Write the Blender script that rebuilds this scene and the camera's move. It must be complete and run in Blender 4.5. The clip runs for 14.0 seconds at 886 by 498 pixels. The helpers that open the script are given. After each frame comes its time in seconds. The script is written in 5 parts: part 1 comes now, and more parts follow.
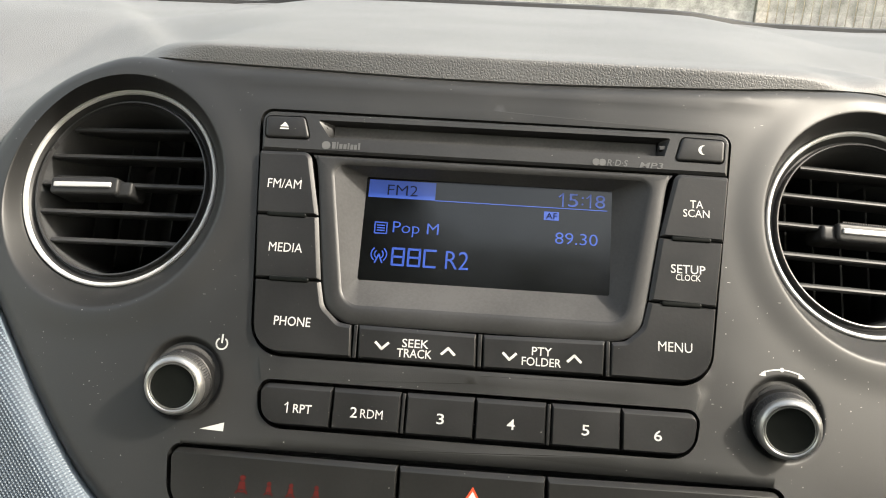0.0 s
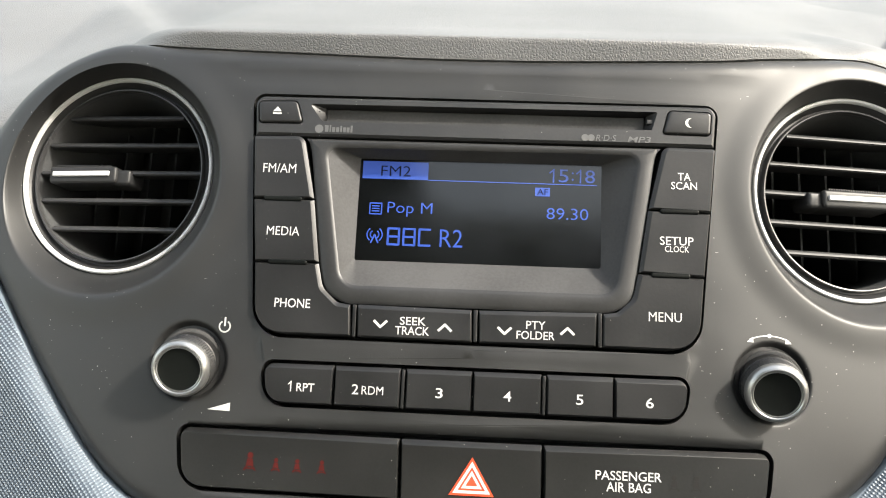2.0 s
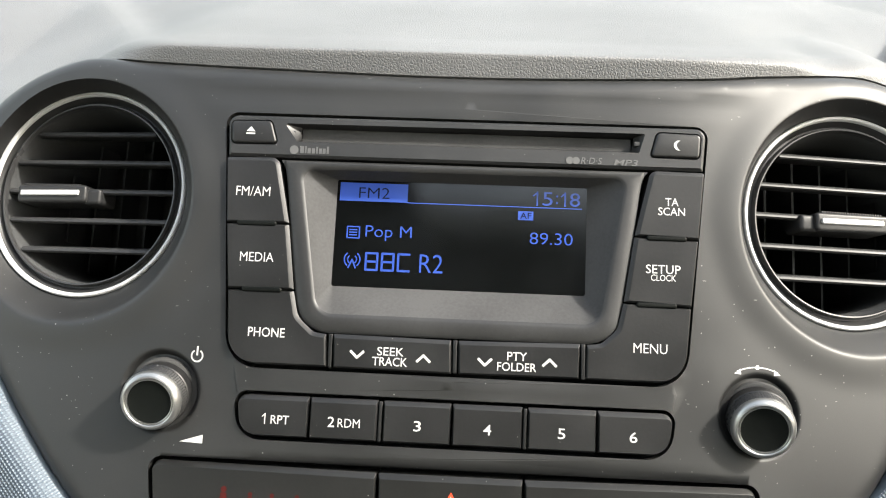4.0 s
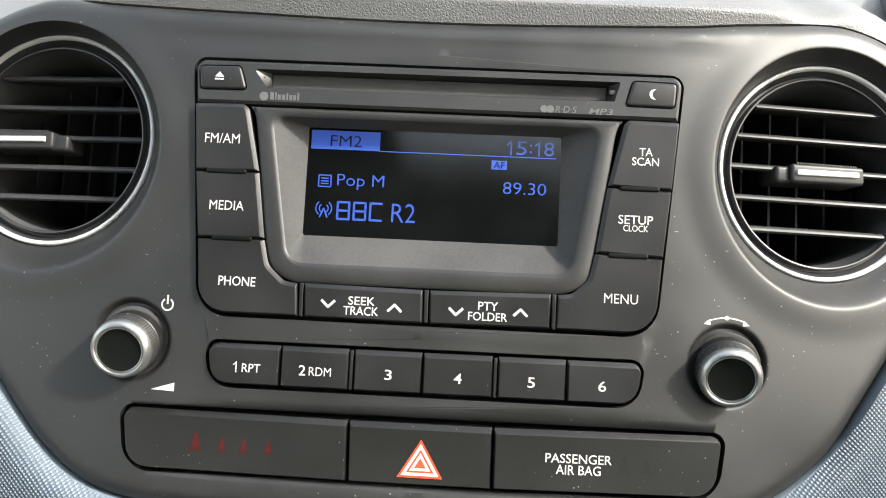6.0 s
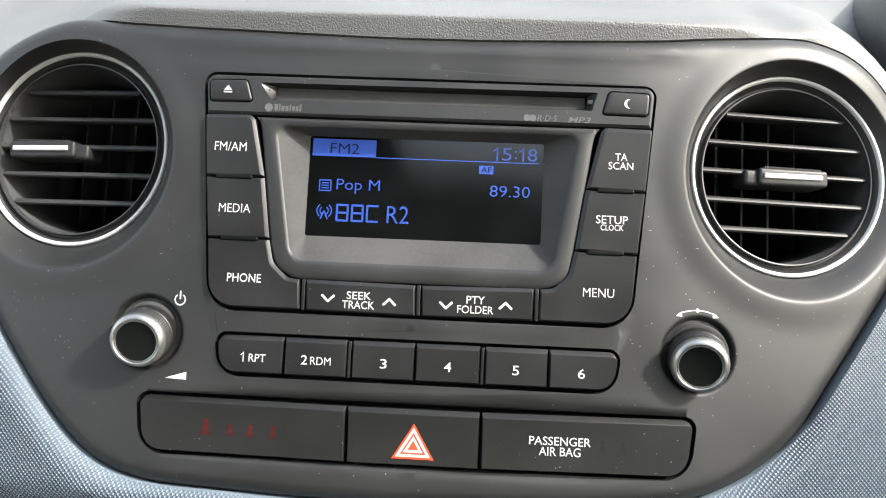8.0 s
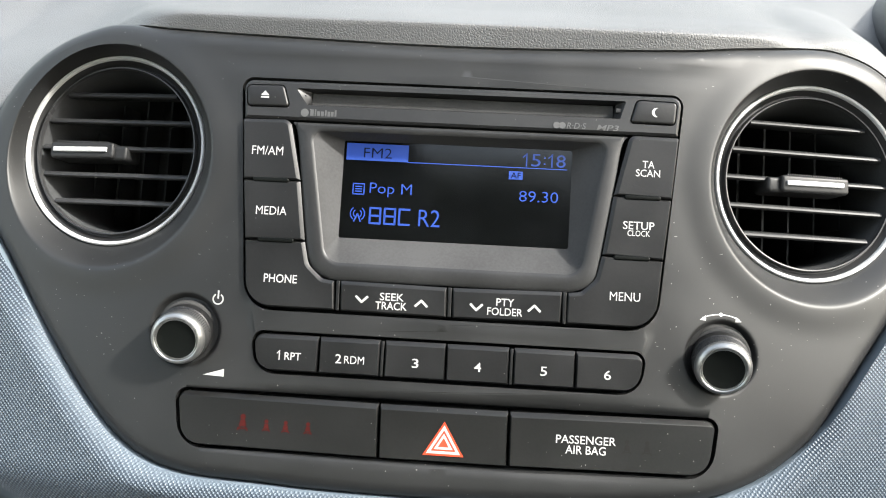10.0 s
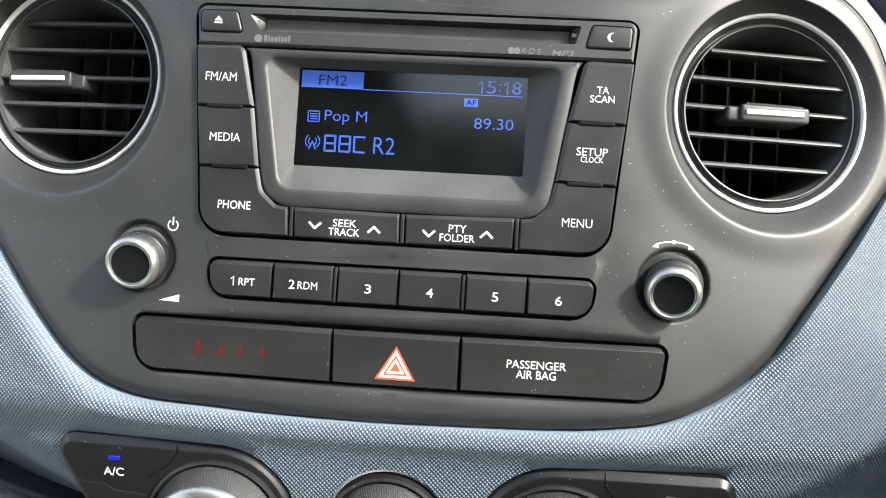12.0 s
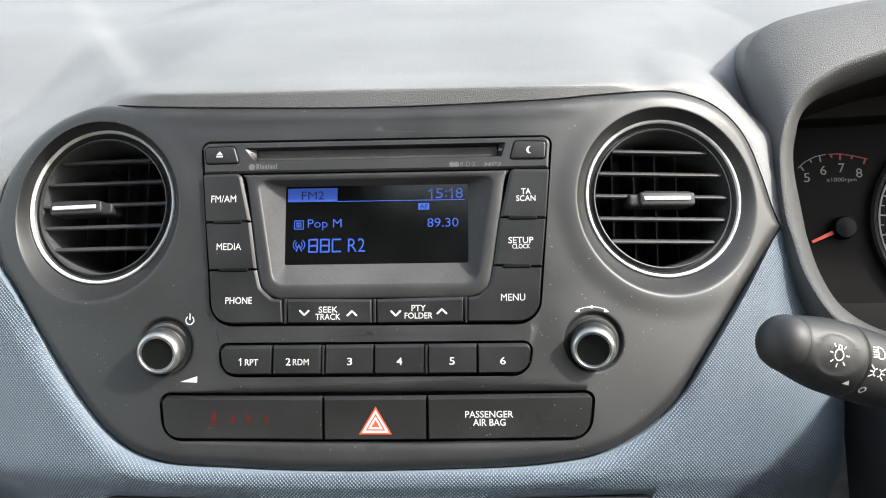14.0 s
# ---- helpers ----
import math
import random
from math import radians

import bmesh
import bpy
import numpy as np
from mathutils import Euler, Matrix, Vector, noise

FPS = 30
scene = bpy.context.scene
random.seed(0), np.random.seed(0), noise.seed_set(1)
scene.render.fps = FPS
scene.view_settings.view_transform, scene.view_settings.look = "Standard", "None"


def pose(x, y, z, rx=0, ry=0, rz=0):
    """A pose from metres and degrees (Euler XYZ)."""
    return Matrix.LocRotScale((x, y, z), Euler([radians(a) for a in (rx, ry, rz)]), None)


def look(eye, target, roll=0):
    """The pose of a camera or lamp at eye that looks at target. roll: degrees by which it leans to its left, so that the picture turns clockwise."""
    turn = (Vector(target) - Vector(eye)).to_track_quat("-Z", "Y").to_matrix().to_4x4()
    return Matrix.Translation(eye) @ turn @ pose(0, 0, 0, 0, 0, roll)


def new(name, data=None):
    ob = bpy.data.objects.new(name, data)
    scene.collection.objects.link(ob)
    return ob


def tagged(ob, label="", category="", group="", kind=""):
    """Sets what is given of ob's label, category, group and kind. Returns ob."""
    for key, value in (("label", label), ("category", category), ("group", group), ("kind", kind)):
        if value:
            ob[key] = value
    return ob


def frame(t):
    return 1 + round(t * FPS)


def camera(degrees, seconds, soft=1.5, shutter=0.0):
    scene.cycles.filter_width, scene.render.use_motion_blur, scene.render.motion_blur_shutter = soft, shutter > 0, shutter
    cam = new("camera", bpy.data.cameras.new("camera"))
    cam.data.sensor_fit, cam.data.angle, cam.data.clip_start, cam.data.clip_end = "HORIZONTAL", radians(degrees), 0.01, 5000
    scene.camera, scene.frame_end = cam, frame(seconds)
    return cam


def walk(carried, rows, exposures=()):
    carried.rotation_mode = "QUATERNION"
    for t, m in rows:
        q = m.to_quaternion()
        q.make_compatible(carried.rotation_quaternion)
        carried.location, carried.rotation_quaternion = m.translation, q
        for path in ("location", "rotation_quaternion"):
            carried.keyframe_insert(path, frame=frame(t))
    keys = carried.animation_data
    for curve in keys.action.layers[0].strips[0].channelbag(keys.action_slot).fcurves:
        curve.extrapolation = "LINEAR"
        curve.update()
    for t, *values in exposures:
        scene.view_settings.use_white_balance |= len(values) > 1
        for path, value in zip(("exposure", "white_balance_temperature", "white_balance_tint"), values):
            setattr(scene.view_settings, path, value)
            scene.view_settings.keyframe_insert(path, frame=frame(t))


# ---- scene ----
cam = camera(60.0, 14.0, soft=1.05)
U = 0.0010115
LEAN_BACK = 30.0
# the fascia's own frame: x right, y into the dash, z up along its face
F = pose(0, 0, 0.85) @ pose(0, 0, 0, -LEAN_BACK, 0, 0)
PATH = [
    (0, (0.0012, -0.2788, 0.0305), (-0.1155, 1.6693, 0.4678), 4.43),
    (0.3, (-0.0000, -0.2748, 0.0320), (-0.1239, 1.6877, 0.3971), 4.56),
    (0.5, (-0.0050, -0.2822, 0.0292), (-0.1124, 1.6831, 0.3845), 4.48),
    (1, (0.0004, -0.2767, 0.0294), (-0.1139, 1.6911, 0.3683), 4.50),
    (1.2, (0.0049, -0.2733, 0.0267), (-0.1236, 1.6928, 0.3704), 4.51),
    (1.5, (0.0051, -0.2798, 0.0343), (-0.1117, 1.6883, 0.3705), 3.60),
    (1.7, (0.0054, -0.2822, 0.0347), (-0.1187, 1.6853, 0.3717), 3.03),
    (2, (0.0033, -0.2861, 0.0339), (-0.1077, 1.6797, 0.3850), 2.68),
    (2.5, (0.0094, -0.2902, 0.0381), (-0.1040, 1.6774, 0.3780), 2.25),
    (2.7, (0.0103, -0.2933, 0.0390), (-0.0959, 1.6747, 0.3789), 2.10),
    (4.8, (0.0088, -0.2730, 0.0627), (-0.0983, 1.7102, 0.2980), 3.03),
    (5, (0.0107, -0.2810, 0.0593), (-0.0944, 1.7036, 0.2832), 3.06),
    (5.5, (0.0158, -0.2837, 0.0540), (-0.0796, 1.7043, 0.2506), 2.97),
    (6, (0.0160, -0.2772, 0.0546), (-0.0592, 1.7147, 0.2181), 2.91),
    (6.5, (0.0147, -0.2912, 0.0539), (-0.0517, 1.7003, 0.2253), 3.01),
    (7, (0.0159, -0.3009, 0.0511), (-0.0477, 1.6905, 0.2254), 3.12),
    (7.5, (0.0188, -0.3026, 0.0509), (-0.0480, 1.6879, 0.2334), 3.13),
    (7.7, (0.0243, -0.2988, 0.0487), (-0.0716, 1.6897, 0.2403), 2.72),
    (9.8, (0.0104, -0.3093, 0.0485), (-0.0795, 1.6834, 0.1931), 3.07),
    (10, (0.0131, -0.3089, 0.0526), (-0.0930, 1.6818, 0.2139), 3.31),
    (10.2, (0.0121, -0.2983, 0.0555), (-0.1153, 1.6873, 0.2590), 3.23),
    (10.3, (0.0042, -0.2892, 0.0529), (-0.1196, 1.6934, 0.2852), 3.28),
    (10.4, (-0.0053, -0.2754, 0.0525), (-0.1212, 1.7089, 0.2740), 3.82),
    (10.5, (-0.0141, -0.2644, 0.0562), (-0.0863, 1.7279, 0.2158), 5.49),
    (10.6, (-0.0158, -0.2568, 0.0509), (-0.0473, 1.7370, 0.2045), 6.52),
    (10.7, (-0.0198, -0.2576, 0.0452), (-0.0284, 1.7381, 0.1769), 7.25),
    (10.8, (-0.0152, -0.2641, 0.0444), (-0.0139, 1.7327, 0.1566), 6.76),
    (10.9, (-0.0103, -0.2736, 0.0323), (-0.0071, 1.7224, 0.1595), 6.24),
    (11, (-0.0064, -0.2802, 0.0289), (0.0000, 1.7171, 0.1318), 7.23),
    (11.1, (0.0047, -0.2861, 0.0332), (-0.0341, 1.7106, 0.1415), 7.85),
    (11.2, (0.0091, -0.2913, 0.0391), (-0.0606, 1.7054, 0.1323), 7.88),
    (11.3, (0.0142, -0.2927, 0.0339), (-0.1049, 1.7010, 0.1384), 8.11),
    (11.5, (0.0314, -0.2952, 0.0360), (-0.0981, 1.6992, 0.1114), 8.01),
    (11.6, (0.0347, -0.2906, 0.0340), (-0.0857, 1.7047, 0.1000), 7.47),
    (11.7, (0.0395, -0.2913, 0.0358), (-0.0913, 1.7034, 0.0992), 6.82),
    (11.8, (0.0398, -0.2983, 0.0396), (-0.0891, 1.6964, 0.1072), 5.25),
    (12, (0.0361, -0.3068, 0.0378), (-0.0859, 1.6881, 0.1115), 3.55),
    (12.2, (0.0320, -0.3245, 0.0263), (-0.0225, 1.6714, 0.1410), 2.40),
    (12.5, (0.0357, -0.3457, 0.0249), (-0.0238, 1.6460, 0.1965), 2.36),
    (12.7, (0.0335, -0.3489, 0.0197), (-0.0257, 1.6408, 0.2136), 2.10),
    (13, (0.0351, -0.3565, 0.0247), (-0.0330, 1.6324, 0.2239), 2.07),
    (13.2, (0.0405, -0.3601, 0.0320), (-0.0432, 1.6269, 0.2439), 1.49),
    (13.5, (0.0476, -0.3722, 0.0405), (-0.0348, 1.6132, 0.2676), -0.32),
    (13.7, (0.0477, -0.3728, 0.0366), (-0.0379, 1.6119, 0.2683), -0.47),
    (14, (0.0559, -0.3834, 0.0390), (-0.0520, 1.5981, 0.2878), -0.34),
]
EXPOSURES = [(0.0, 1.88, 7350, 8), (1.0, 2.05, 7250, 8), (2.7, 2.13, 7050, 8), (5.0, 2.16, 6900, 7), (7.7, 2.14, 6750, 7), (10.0, 2.10, 6650, 7), (10.5, 1.96, 6600, 7), (10.7, 2.02, 6600, 7), (11.2, 2.42, 6650, 7), (12.2, 2.44, 6650, 7), (12.7, 2.24, 6600, 7), (14.0, 2.10, 6600, 8)]
walk(cam, [(t, F @ look(eye, target, roll)) for t, eye, target, roll in PATH], EXPOSURES)

# ---- light ----
SUN_LOCAL = Vector((0.73, -0.46, 0.53)).normalized()
SUN_WAY = (F.to_3x3() @ SUN_LOCAL).normalized()
world = bpy.data.worlds.new("sky")
scene.world = world
world.use_nodes = True
wn = world.node_tree.nodes
sky = wn.new("ShaderNodeTexSky")
sky.sky_type = "NISHITA"
sky.sun_disc = False
sky.sun_elevation = math.asin(SUN_WAY.z)
sky.sun_rotation = math.atan2(SUN_WAY.x, SUN_WAY.y)
sky.dust_density = 3.0
sky.air_density = 1.6
sky.ozone_density = 0.3
wn["Background"].inputs["Strength"].default_value = 0.142
haze = wn.new("ShaderNodeHueSaturation")
haze.inputs["Saturation"].default_value = 0.6
world.node_tree.links.new(sky.outputs[0], haze.inputs["Color"])
world.node_tree.links.new(haze.outputs[0], wn["Background"].inputs["Color"])
sun = new("sun", bpy.data.lights.new("sun", "SUN"))
sun.data.energy = 2.2
sun.data.angle = radians(4.0)
sun.data.color = (1.0, 0.985, 0.965)
sun.matrix_world = look((0, 0, 5), Vector((0, 0, 5)) - SUN_WAY)


# ---- materials ----
class Nodes:
    def __init__(self, name):
        self.mat = bpy.data.materials.new(name)
        self.mat.use_nodes = True
        self.tree = self.mat.node_tree
        self.bsdf = self.tree.nodes["Principled BSDF"]

    def add(self, kind, **inputs):
        n = self.tree.nodes.new("ShaderNode" + kind)
        for key, value in inputs.items():
            n.inputs[key.replace("_", " ")].default_value = value
        return n

    def link(self, a, b):
        self.tree.links.new(a, b)

    def coords(self):
        return self.add("TexCoord").outputs["Object"]

    def math(self, op, a, b=None, c=None):
        n = self.add("Math")
        n.operation = op
        for i, v in enumerate((a, b, c)):
            if v is None:
                continue
            if isinstance(v, (int, float)):
                n.inputs[i].default_value = v
            else:
                self.link(v, n.inputs[i])
        return n.outputs[0]

    def mix(self, factor, a, b):
        n = self.add("Mix")
        n.data_type = "RGBA"
        self.link(factor, n.inputs[0])
        for i, v in ((6, a), (7, b)):
            if isinstance(v, tuple):
                n.inputs[i].default_value = (*v, 1)
            else:
                self.link(v, n.inputs[i])
        return n.outputs[2]

    def ramp(self, value, lo, hi):
        n = self.add("MapRange", From_Min=lo, From_Max=hi)
        self.link(value, n.inputs["Value"])
        return n.outputs["Result"]


def plastic(name, colour, rough, grain=900.0, bump=0.15, spread=0.25, coarse=30.0, specular=0.5, specks=0.0, metal=0.0):
    """Moulded plastic: fine grain, slow patches of colour and gloss, and a few dust specks."""
    n = Nodes(name)
    at = n.coords()
    fine = n.add("TexNoise", Scale=grain, Detail=3.0)
    slow = n.add("TexNoise", Scale=coarse, Detail=4.0)
    for tex in (fine, slow):
        n.link(at, tex.inputs["Vector"])
    lo = tuple(c * (1 - spread) for c in colour)
    hi = tuple(min(1, c * (1 + spread)) for c in colour)
    both = n.math("ADD", n.math("MULTIPLY", slow.outputs["Fac"], 0.7), n.math("MULTIPLY", fine.outputs["Fac"], 0.3))
    base = n.mix(n.ramp(both, 0.35, 0.65), lo, hi)
    if specks:
        # dust: round grains in some cells of a lattice, and a few slanting threads of lint
        crowd = n.add("TexNoise", Scale=38.0, Detail=1.0)
        n.link(at, crowd.inputs["Vector"])
        dense = n.ramp(crowd.outputs["Fac"], 0.36, 0.66)
        for scale, size, share, stretch, tilt in ((520.0, 0.14, 0.46, 1.0, 0.0), (260.0, 0.070, 0.46, 1.0, 0.0), (560.0, 0.075, 0.30, 0.17, 0.5), (520.0, 0.075, 0.24, 0.17, -0.7)):
            place = n.add("Mapping", Rotation=(0.0, tilt, 0.0), Scale=(stretch, 1.0, 1.0))
            n.link(at, place.inputs["Vector"])
            dots = n.add("TexVoronoi", Scale=scale)
            n.link(place.outputs[0], dots.inputs["Vector"])
            pick = n.add("SeparateColor")
            n.link(dots.outputs["Color"], pick.inputs[0])
            chosen = n.math("LESS_THAN", pick.outputs[0], n.math("MULTIPLY", dense, share))
            tiny = n.math("LESS_THAN", dots.outputs["Distance"], n.math("MULTIPLY", pick.outputs[1], size))
            base = n.mix(n.math("MULTIPLY", n.math("MULTIPLY", tiny, chosen), specks), base, (0.30, 0.29, 0.275))
    n.link(base, n.bsdf.inputs["Base Color"])
    r = n.add("MapRange", From_Min=0.3, From_Max=0.7, To_Min=max(0.02, rough - 0.06), To_Max=rough + 0.06)
    n.link(slow.outputs["Fac"], r.inputs["Value"])
    n.link(r.outputs["Result"], n.bsdf.inputs["Roughness"])
    n.bsdf.inputs["Specular IOR Level"].default_value = specular
    n.bsdf.inputs["Metallic"].default_value = metal
    if bump:
        b = n.add("Bump", Strength=bump, Distance=0.0002)
        n.link(fine.outputs["Fac"], b.inputs["Height"])
        n.link(b.outputs["Normal"], n.bsdf.inputs["Normal"])
    return n.mat


def leather(name, colour, rough, strength=0.5, cell=760.0, specular=0.65):
    """Dash skin with a pebbled leather grain."""
    n = Nodes(name)
    at = n.coords()
    warp = n.add("TexNoise", Scale=350.0, Detail=2.0)
    n.link(at, warp.inputs["Vector"])
    shift = n.add("VectorMath")
    shift.operation = "MULTIPLY_ADD"
    shift.inputs[1].default_value = (0.0012, 0.0012, 0.0012)
    n.link(warp.outputs["Color"], shift.inputs[0])
    n.link(at, shift.inputs[2])
    cells = n.add("TexVoronoi", Scale=cell)
    cells.feature = "DISTANCE_TO_EDGE"
    n.link(shift.outputs[0], cells.inputs["Vector"])
    height = n.ramp(cells.outputs["Distance"], 0.0, 0.28)
    slow = n.add("TexNoise", Scale=9.0, Detail=4.0)
    n.link(at, slow.inputs["Vector"])
    lo, hi = tuple(c * 0.85 for c in colour), tuple(c * 1.15 for c in colour)
    n.link(n.mix(n.ramp(slow.outputs["Fac"], 0.3, 0.7), lo, hi), n.bsdf.inputs["Base Color"])
    n.bsdf.inputs["Roughness"].default_value = rough
    n.bsdf.inputs["Specular IOR Level"].default_value = specular
    b = n.add("Bump", Strength=strength, Distance=0.0003)
    n.link(height, b.inputs["Height"])
    n.link(b.outputs["Normal"], n.bsdf.inputs["Normal"])
    return n.mat


def woven(name, colour, dark):
    """Blue dash panel moulded with a staggered lattice of small raised dots."""
    n = Nodes(name)
    at = n.add("SeparateXYZ")
    n.link(n.coords(), at.inputs[0])
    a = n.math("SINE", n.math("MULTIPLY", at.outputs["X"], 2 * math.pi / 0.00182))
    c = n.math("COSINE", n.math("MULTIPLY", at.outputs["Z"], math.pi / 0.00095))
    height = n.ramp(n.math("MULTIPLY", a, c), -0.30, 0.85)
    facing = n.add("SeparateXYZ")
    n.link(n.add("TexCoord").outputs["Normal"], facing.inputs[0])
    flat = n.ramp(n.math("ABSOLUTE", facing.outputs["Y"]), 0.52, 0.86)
    # steep faces lose the dots for an even lighter tone, painting the rim's highlight
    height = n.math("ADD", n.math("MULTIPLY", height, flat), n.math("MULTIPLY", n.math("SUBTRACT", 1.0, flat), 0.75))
    slow = n.add("TexNoise", Scale=14.0, Detail=3.0)
    n.link(n.coords(), slow.inputs["Vector"])
    tint = n.mix(n.ramp(slow.outputs["Fac"], 0.3, 0.7), tuple(v * 0.9 for v in colour), tuple(v * 1.08 for v in colour))
    # shade in the hollows between the dots is put in the colour
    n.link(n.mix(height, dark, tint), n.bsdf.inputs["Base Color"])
    n.bsdf.inputs["Roughness"].default_value = 0.42
    b = n.add("Bump", Strength=1.0, Distance=0.0005)
    n.link(height, b.inputs["Height"])
    n.link(b.outputs["Normal"], n.bsdf.inputs["Normal"])
    return n.mat


def glow(name, colour, strength):
    n = Nodes(name)
    n.bsdf.inputs["Base Color"].default_value = (*(c * 0.3 for c in colour), 1)
    n.bsdf.inputs["Emission Color"].default_value = (*colour, 1)
    n.bsdf.inputs["Emission Strength"].default_value = strength
    n.bsdf.inputs["Roughness"].default_value = 0.14
    n.bsdf.inputs["Specular IOR Level"].default_value = 0.70
    return n.mat


def pane_glass(name, tint=0.97, gloss=1.0):
    """A thin clear pane: light goes straight through, and its face mirrors by Fresnel."""
    n = Nodes(name)
    clear = n.add("BsdfTransparent")
    clear.inputs["Color"].default_value = (tint, tint, tint, 1)
    shine = n.add("BsdfGlossy", Roughness=0.02)
    fresnel = n.add("Fresnel", IOR=1.45)
    both = n.add("MixShader")
    n.link(n.math("MULTIPLY", fresnel.outputs[0], gloss), both.inputs[0])
    n.link(clear.outputs[0], both.inputs[1])
    n.link(shine.outputs[0], both.inputs[2])
    n.link(both.outputs[0], n.tree.nodes["Material Output"].inputs["Surface"])
    return n.mat


M_FASCIA = plastic("fascia_plastic", (0.0122, 0.0124, 0.0126), 0.49, grain=2600.0, specks=0.62, bump=0.10, specular=0.56)
M_RADIO = plastic("radio_plastic", (0.015, 0.015, 0.0154), 0.46, specks=0.8, specular=0.55)
M_BEZEL = plastic("bezel_plastic", (0.020, 0.020, 0.0206), 0.46, specular=0.42)
M_BUTTON = plastic("button_plastic", (0.0090, 0.0090, 0.0093), 0.43, specks=0.62, specular=0.42)
M_SWITCH = plastic("switch_plastic", (0.0100, 0.0100, 0.0097), 0.37, specks=0.62, specular=0.38)
M_RECESS = plastic("recess_plastic", (0.046, 0.046, 0.0472), 0.7, specular=0.2)
M_GAP = plastic("gap_black", (0.050, 0.050, 0.050), 0.9, bump=0, specular=0.1)
M_VENT = plastic("vent_black", (0.020, 0.020, 0.0206), 0.42, bump=0.1, specular=0.32)
M_SLAT = plastic("slat_black", (0.026, 0.026, 0.0267), 0.44, bump=0.1, specular=0.32)
M_LIP = plastic("inner_ring_black", (0.030, 0.030, 0.031), 0.32, bump=0.05, spread=0.05)
M_POD = plastic("pod_black", (0.006, 0.006, 0.0062), 0.34, specks=0.5, specular=0.34)
M_BORE = plastic("vent_bore", (0.042, 0.043, 0.044), 0.6, bump=0.1, specular=0.2)
M_CHROME = plastic("satin_silver", (0.50, 0.50, 0.50), 0.42, bump=0.05, spread=0.05, metal=0.15)
M_SILVER = plastic("silver_paint", (0.36, 0.36, 0.355), 0.30, bump=0.05, spread=0.05, metal=0.9)
M_KNOB = plastic("knob_black", (0.0042, 0.0050, 0.0046), 0.42, bump=0.1, specular=0.09)
M_GRIP = plastic("grip_grey", (0.022, 0.022, 0.0224), 0.36, bump=0.1, specular=0.4)
M_DIALGRIP = plastic("dial_grey", (0.040, 0.040, 0.0405), 0.33, bump=0.1)
M_PRINT = plastic("white_print", (0.45, 0.45, 0.44), 0.5, bump=0, spread=0.05)
M_PRINT_DIM = plastic("grey_print", (0.085, 0.085, 0.085), 0.5, bump=0, spread=0.05)
M_ORANGE = plastic("orange_print", (0.60, 0.055, 0.018), 0.45, bump=0, spread=0.1)
M_GHOST = plastic("unlit_grey", (0.014, 0.0125, 0.012), 0.44, bump=0, spread=0.2, specular=0.3)
M_DARKRED = plastic("unlit_red", (0.055, 0.006, 0.005), 0.44, bump=0, spread=0.2, specular=0.25)
M_DASH = leather("dash_skin", (0.112, 0.113, 0.115), 0.56, 0.36, 800.0, 0.62)
M_COWL = leather("cowl_skin", (0.068, 0.069, 0.070), 0.58, 0.45, 760.0, 0.5)
# same skin as the cowl, with the lip's shade put in its colour
M_LIPSHADE = leather("lip_shade", (0.030, 0.0303, 0.031), 0.60, 0.45, 760.0, 0.42)
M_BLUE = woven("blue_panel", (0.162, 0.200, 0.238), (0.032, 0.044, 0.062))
M_LCD = plastic("display_black", (0.0018, 0.0021, 0.0022), 0.14, bump=0, spread=0.1, specular=0.70, specks=0.5)
M_LCD_ON = glow("display_blue", (0.085, 0.19, 0.85), 0.041)
M_LCD_DARK = plastic("display_ink", (0.004, 0.006, 0.02), 0.4, bump=0, specular=0.1)
M_LED = glow("led_blue", (0.006, 0.016, 0.9), 0.16)
M_DIALPRINT = plastic("dial_print", (0.16, 0.16, 0.157), 0.5, bump=0, spread=0.05)
M_NEEDLE = plastic("needle_red", (0.7, 0.06, 0.03), 0.4, bump=0)
M_RED = plastic("red_scale", (0.19, 0.014, 0.011), 0.5, bump=0)
M_GAUGE = plastic("gauge_face", (0.007, 0.0063, 0.0063), 0.7, bump=0.1, specular=0.08)
M_GLASS = pane_glass("window_glass")
M_HEADLINER = plastic("headliner", (0.17, 0.168, 0.163), 0.9, bump=0.3)
M_TRIM = plastic("cabin_trim", (0.22, 0.22, 0.225), 0.6)
M_SEAT = plastic("seat_cloth", (0.20, 0.20, 0.205), 0.9, bump=0.4)
M_SEAL = plastic("seal_rubber", (0.012, 0.012, 0.012), 0.6)
M_WOOD = plastic("weathered_wood", (0.34, 0.325, 0.32), 0.8, grain=60.0, coarse=6.0, spread=0.4)
M_POST = plastic("concrete_post", (0.46, 0.42, 0.39), 0.85, grain=80.0, spread=0.25)
M_RENDER = plastic("pale_render", (0.38, 0.365, 0.36), 0.85, grain=40.0, coarse=9.0, spread=0.40)
M_COLD = plastic("cold_blue", (0.05, 0.2, 0.7), 0.4, bump=0)
M_COWL2 = plastic("stalk_plastic", (0.012, 0.012, 0.0125), 0.5, specular=0.4)
M_GRASS = plastic("grass", (0.060, 0.074, 0.042), 0.9, grain=30.0, coarse=2.0, spread=0.5)


# ---- building helpers ----
def linked(name, bm, material, smooth=True):
    bm.normal_update()
    me = bpy.data.meshes.new(name)
    bm.to_mesh(me)
    bm.free()
    for m in material if isinstance(material, (list, tuple)) else (material,):
        me.materials.append(m)
    for p in me.polygons:
        p.use_smooth = smooth
    return new(name, me)


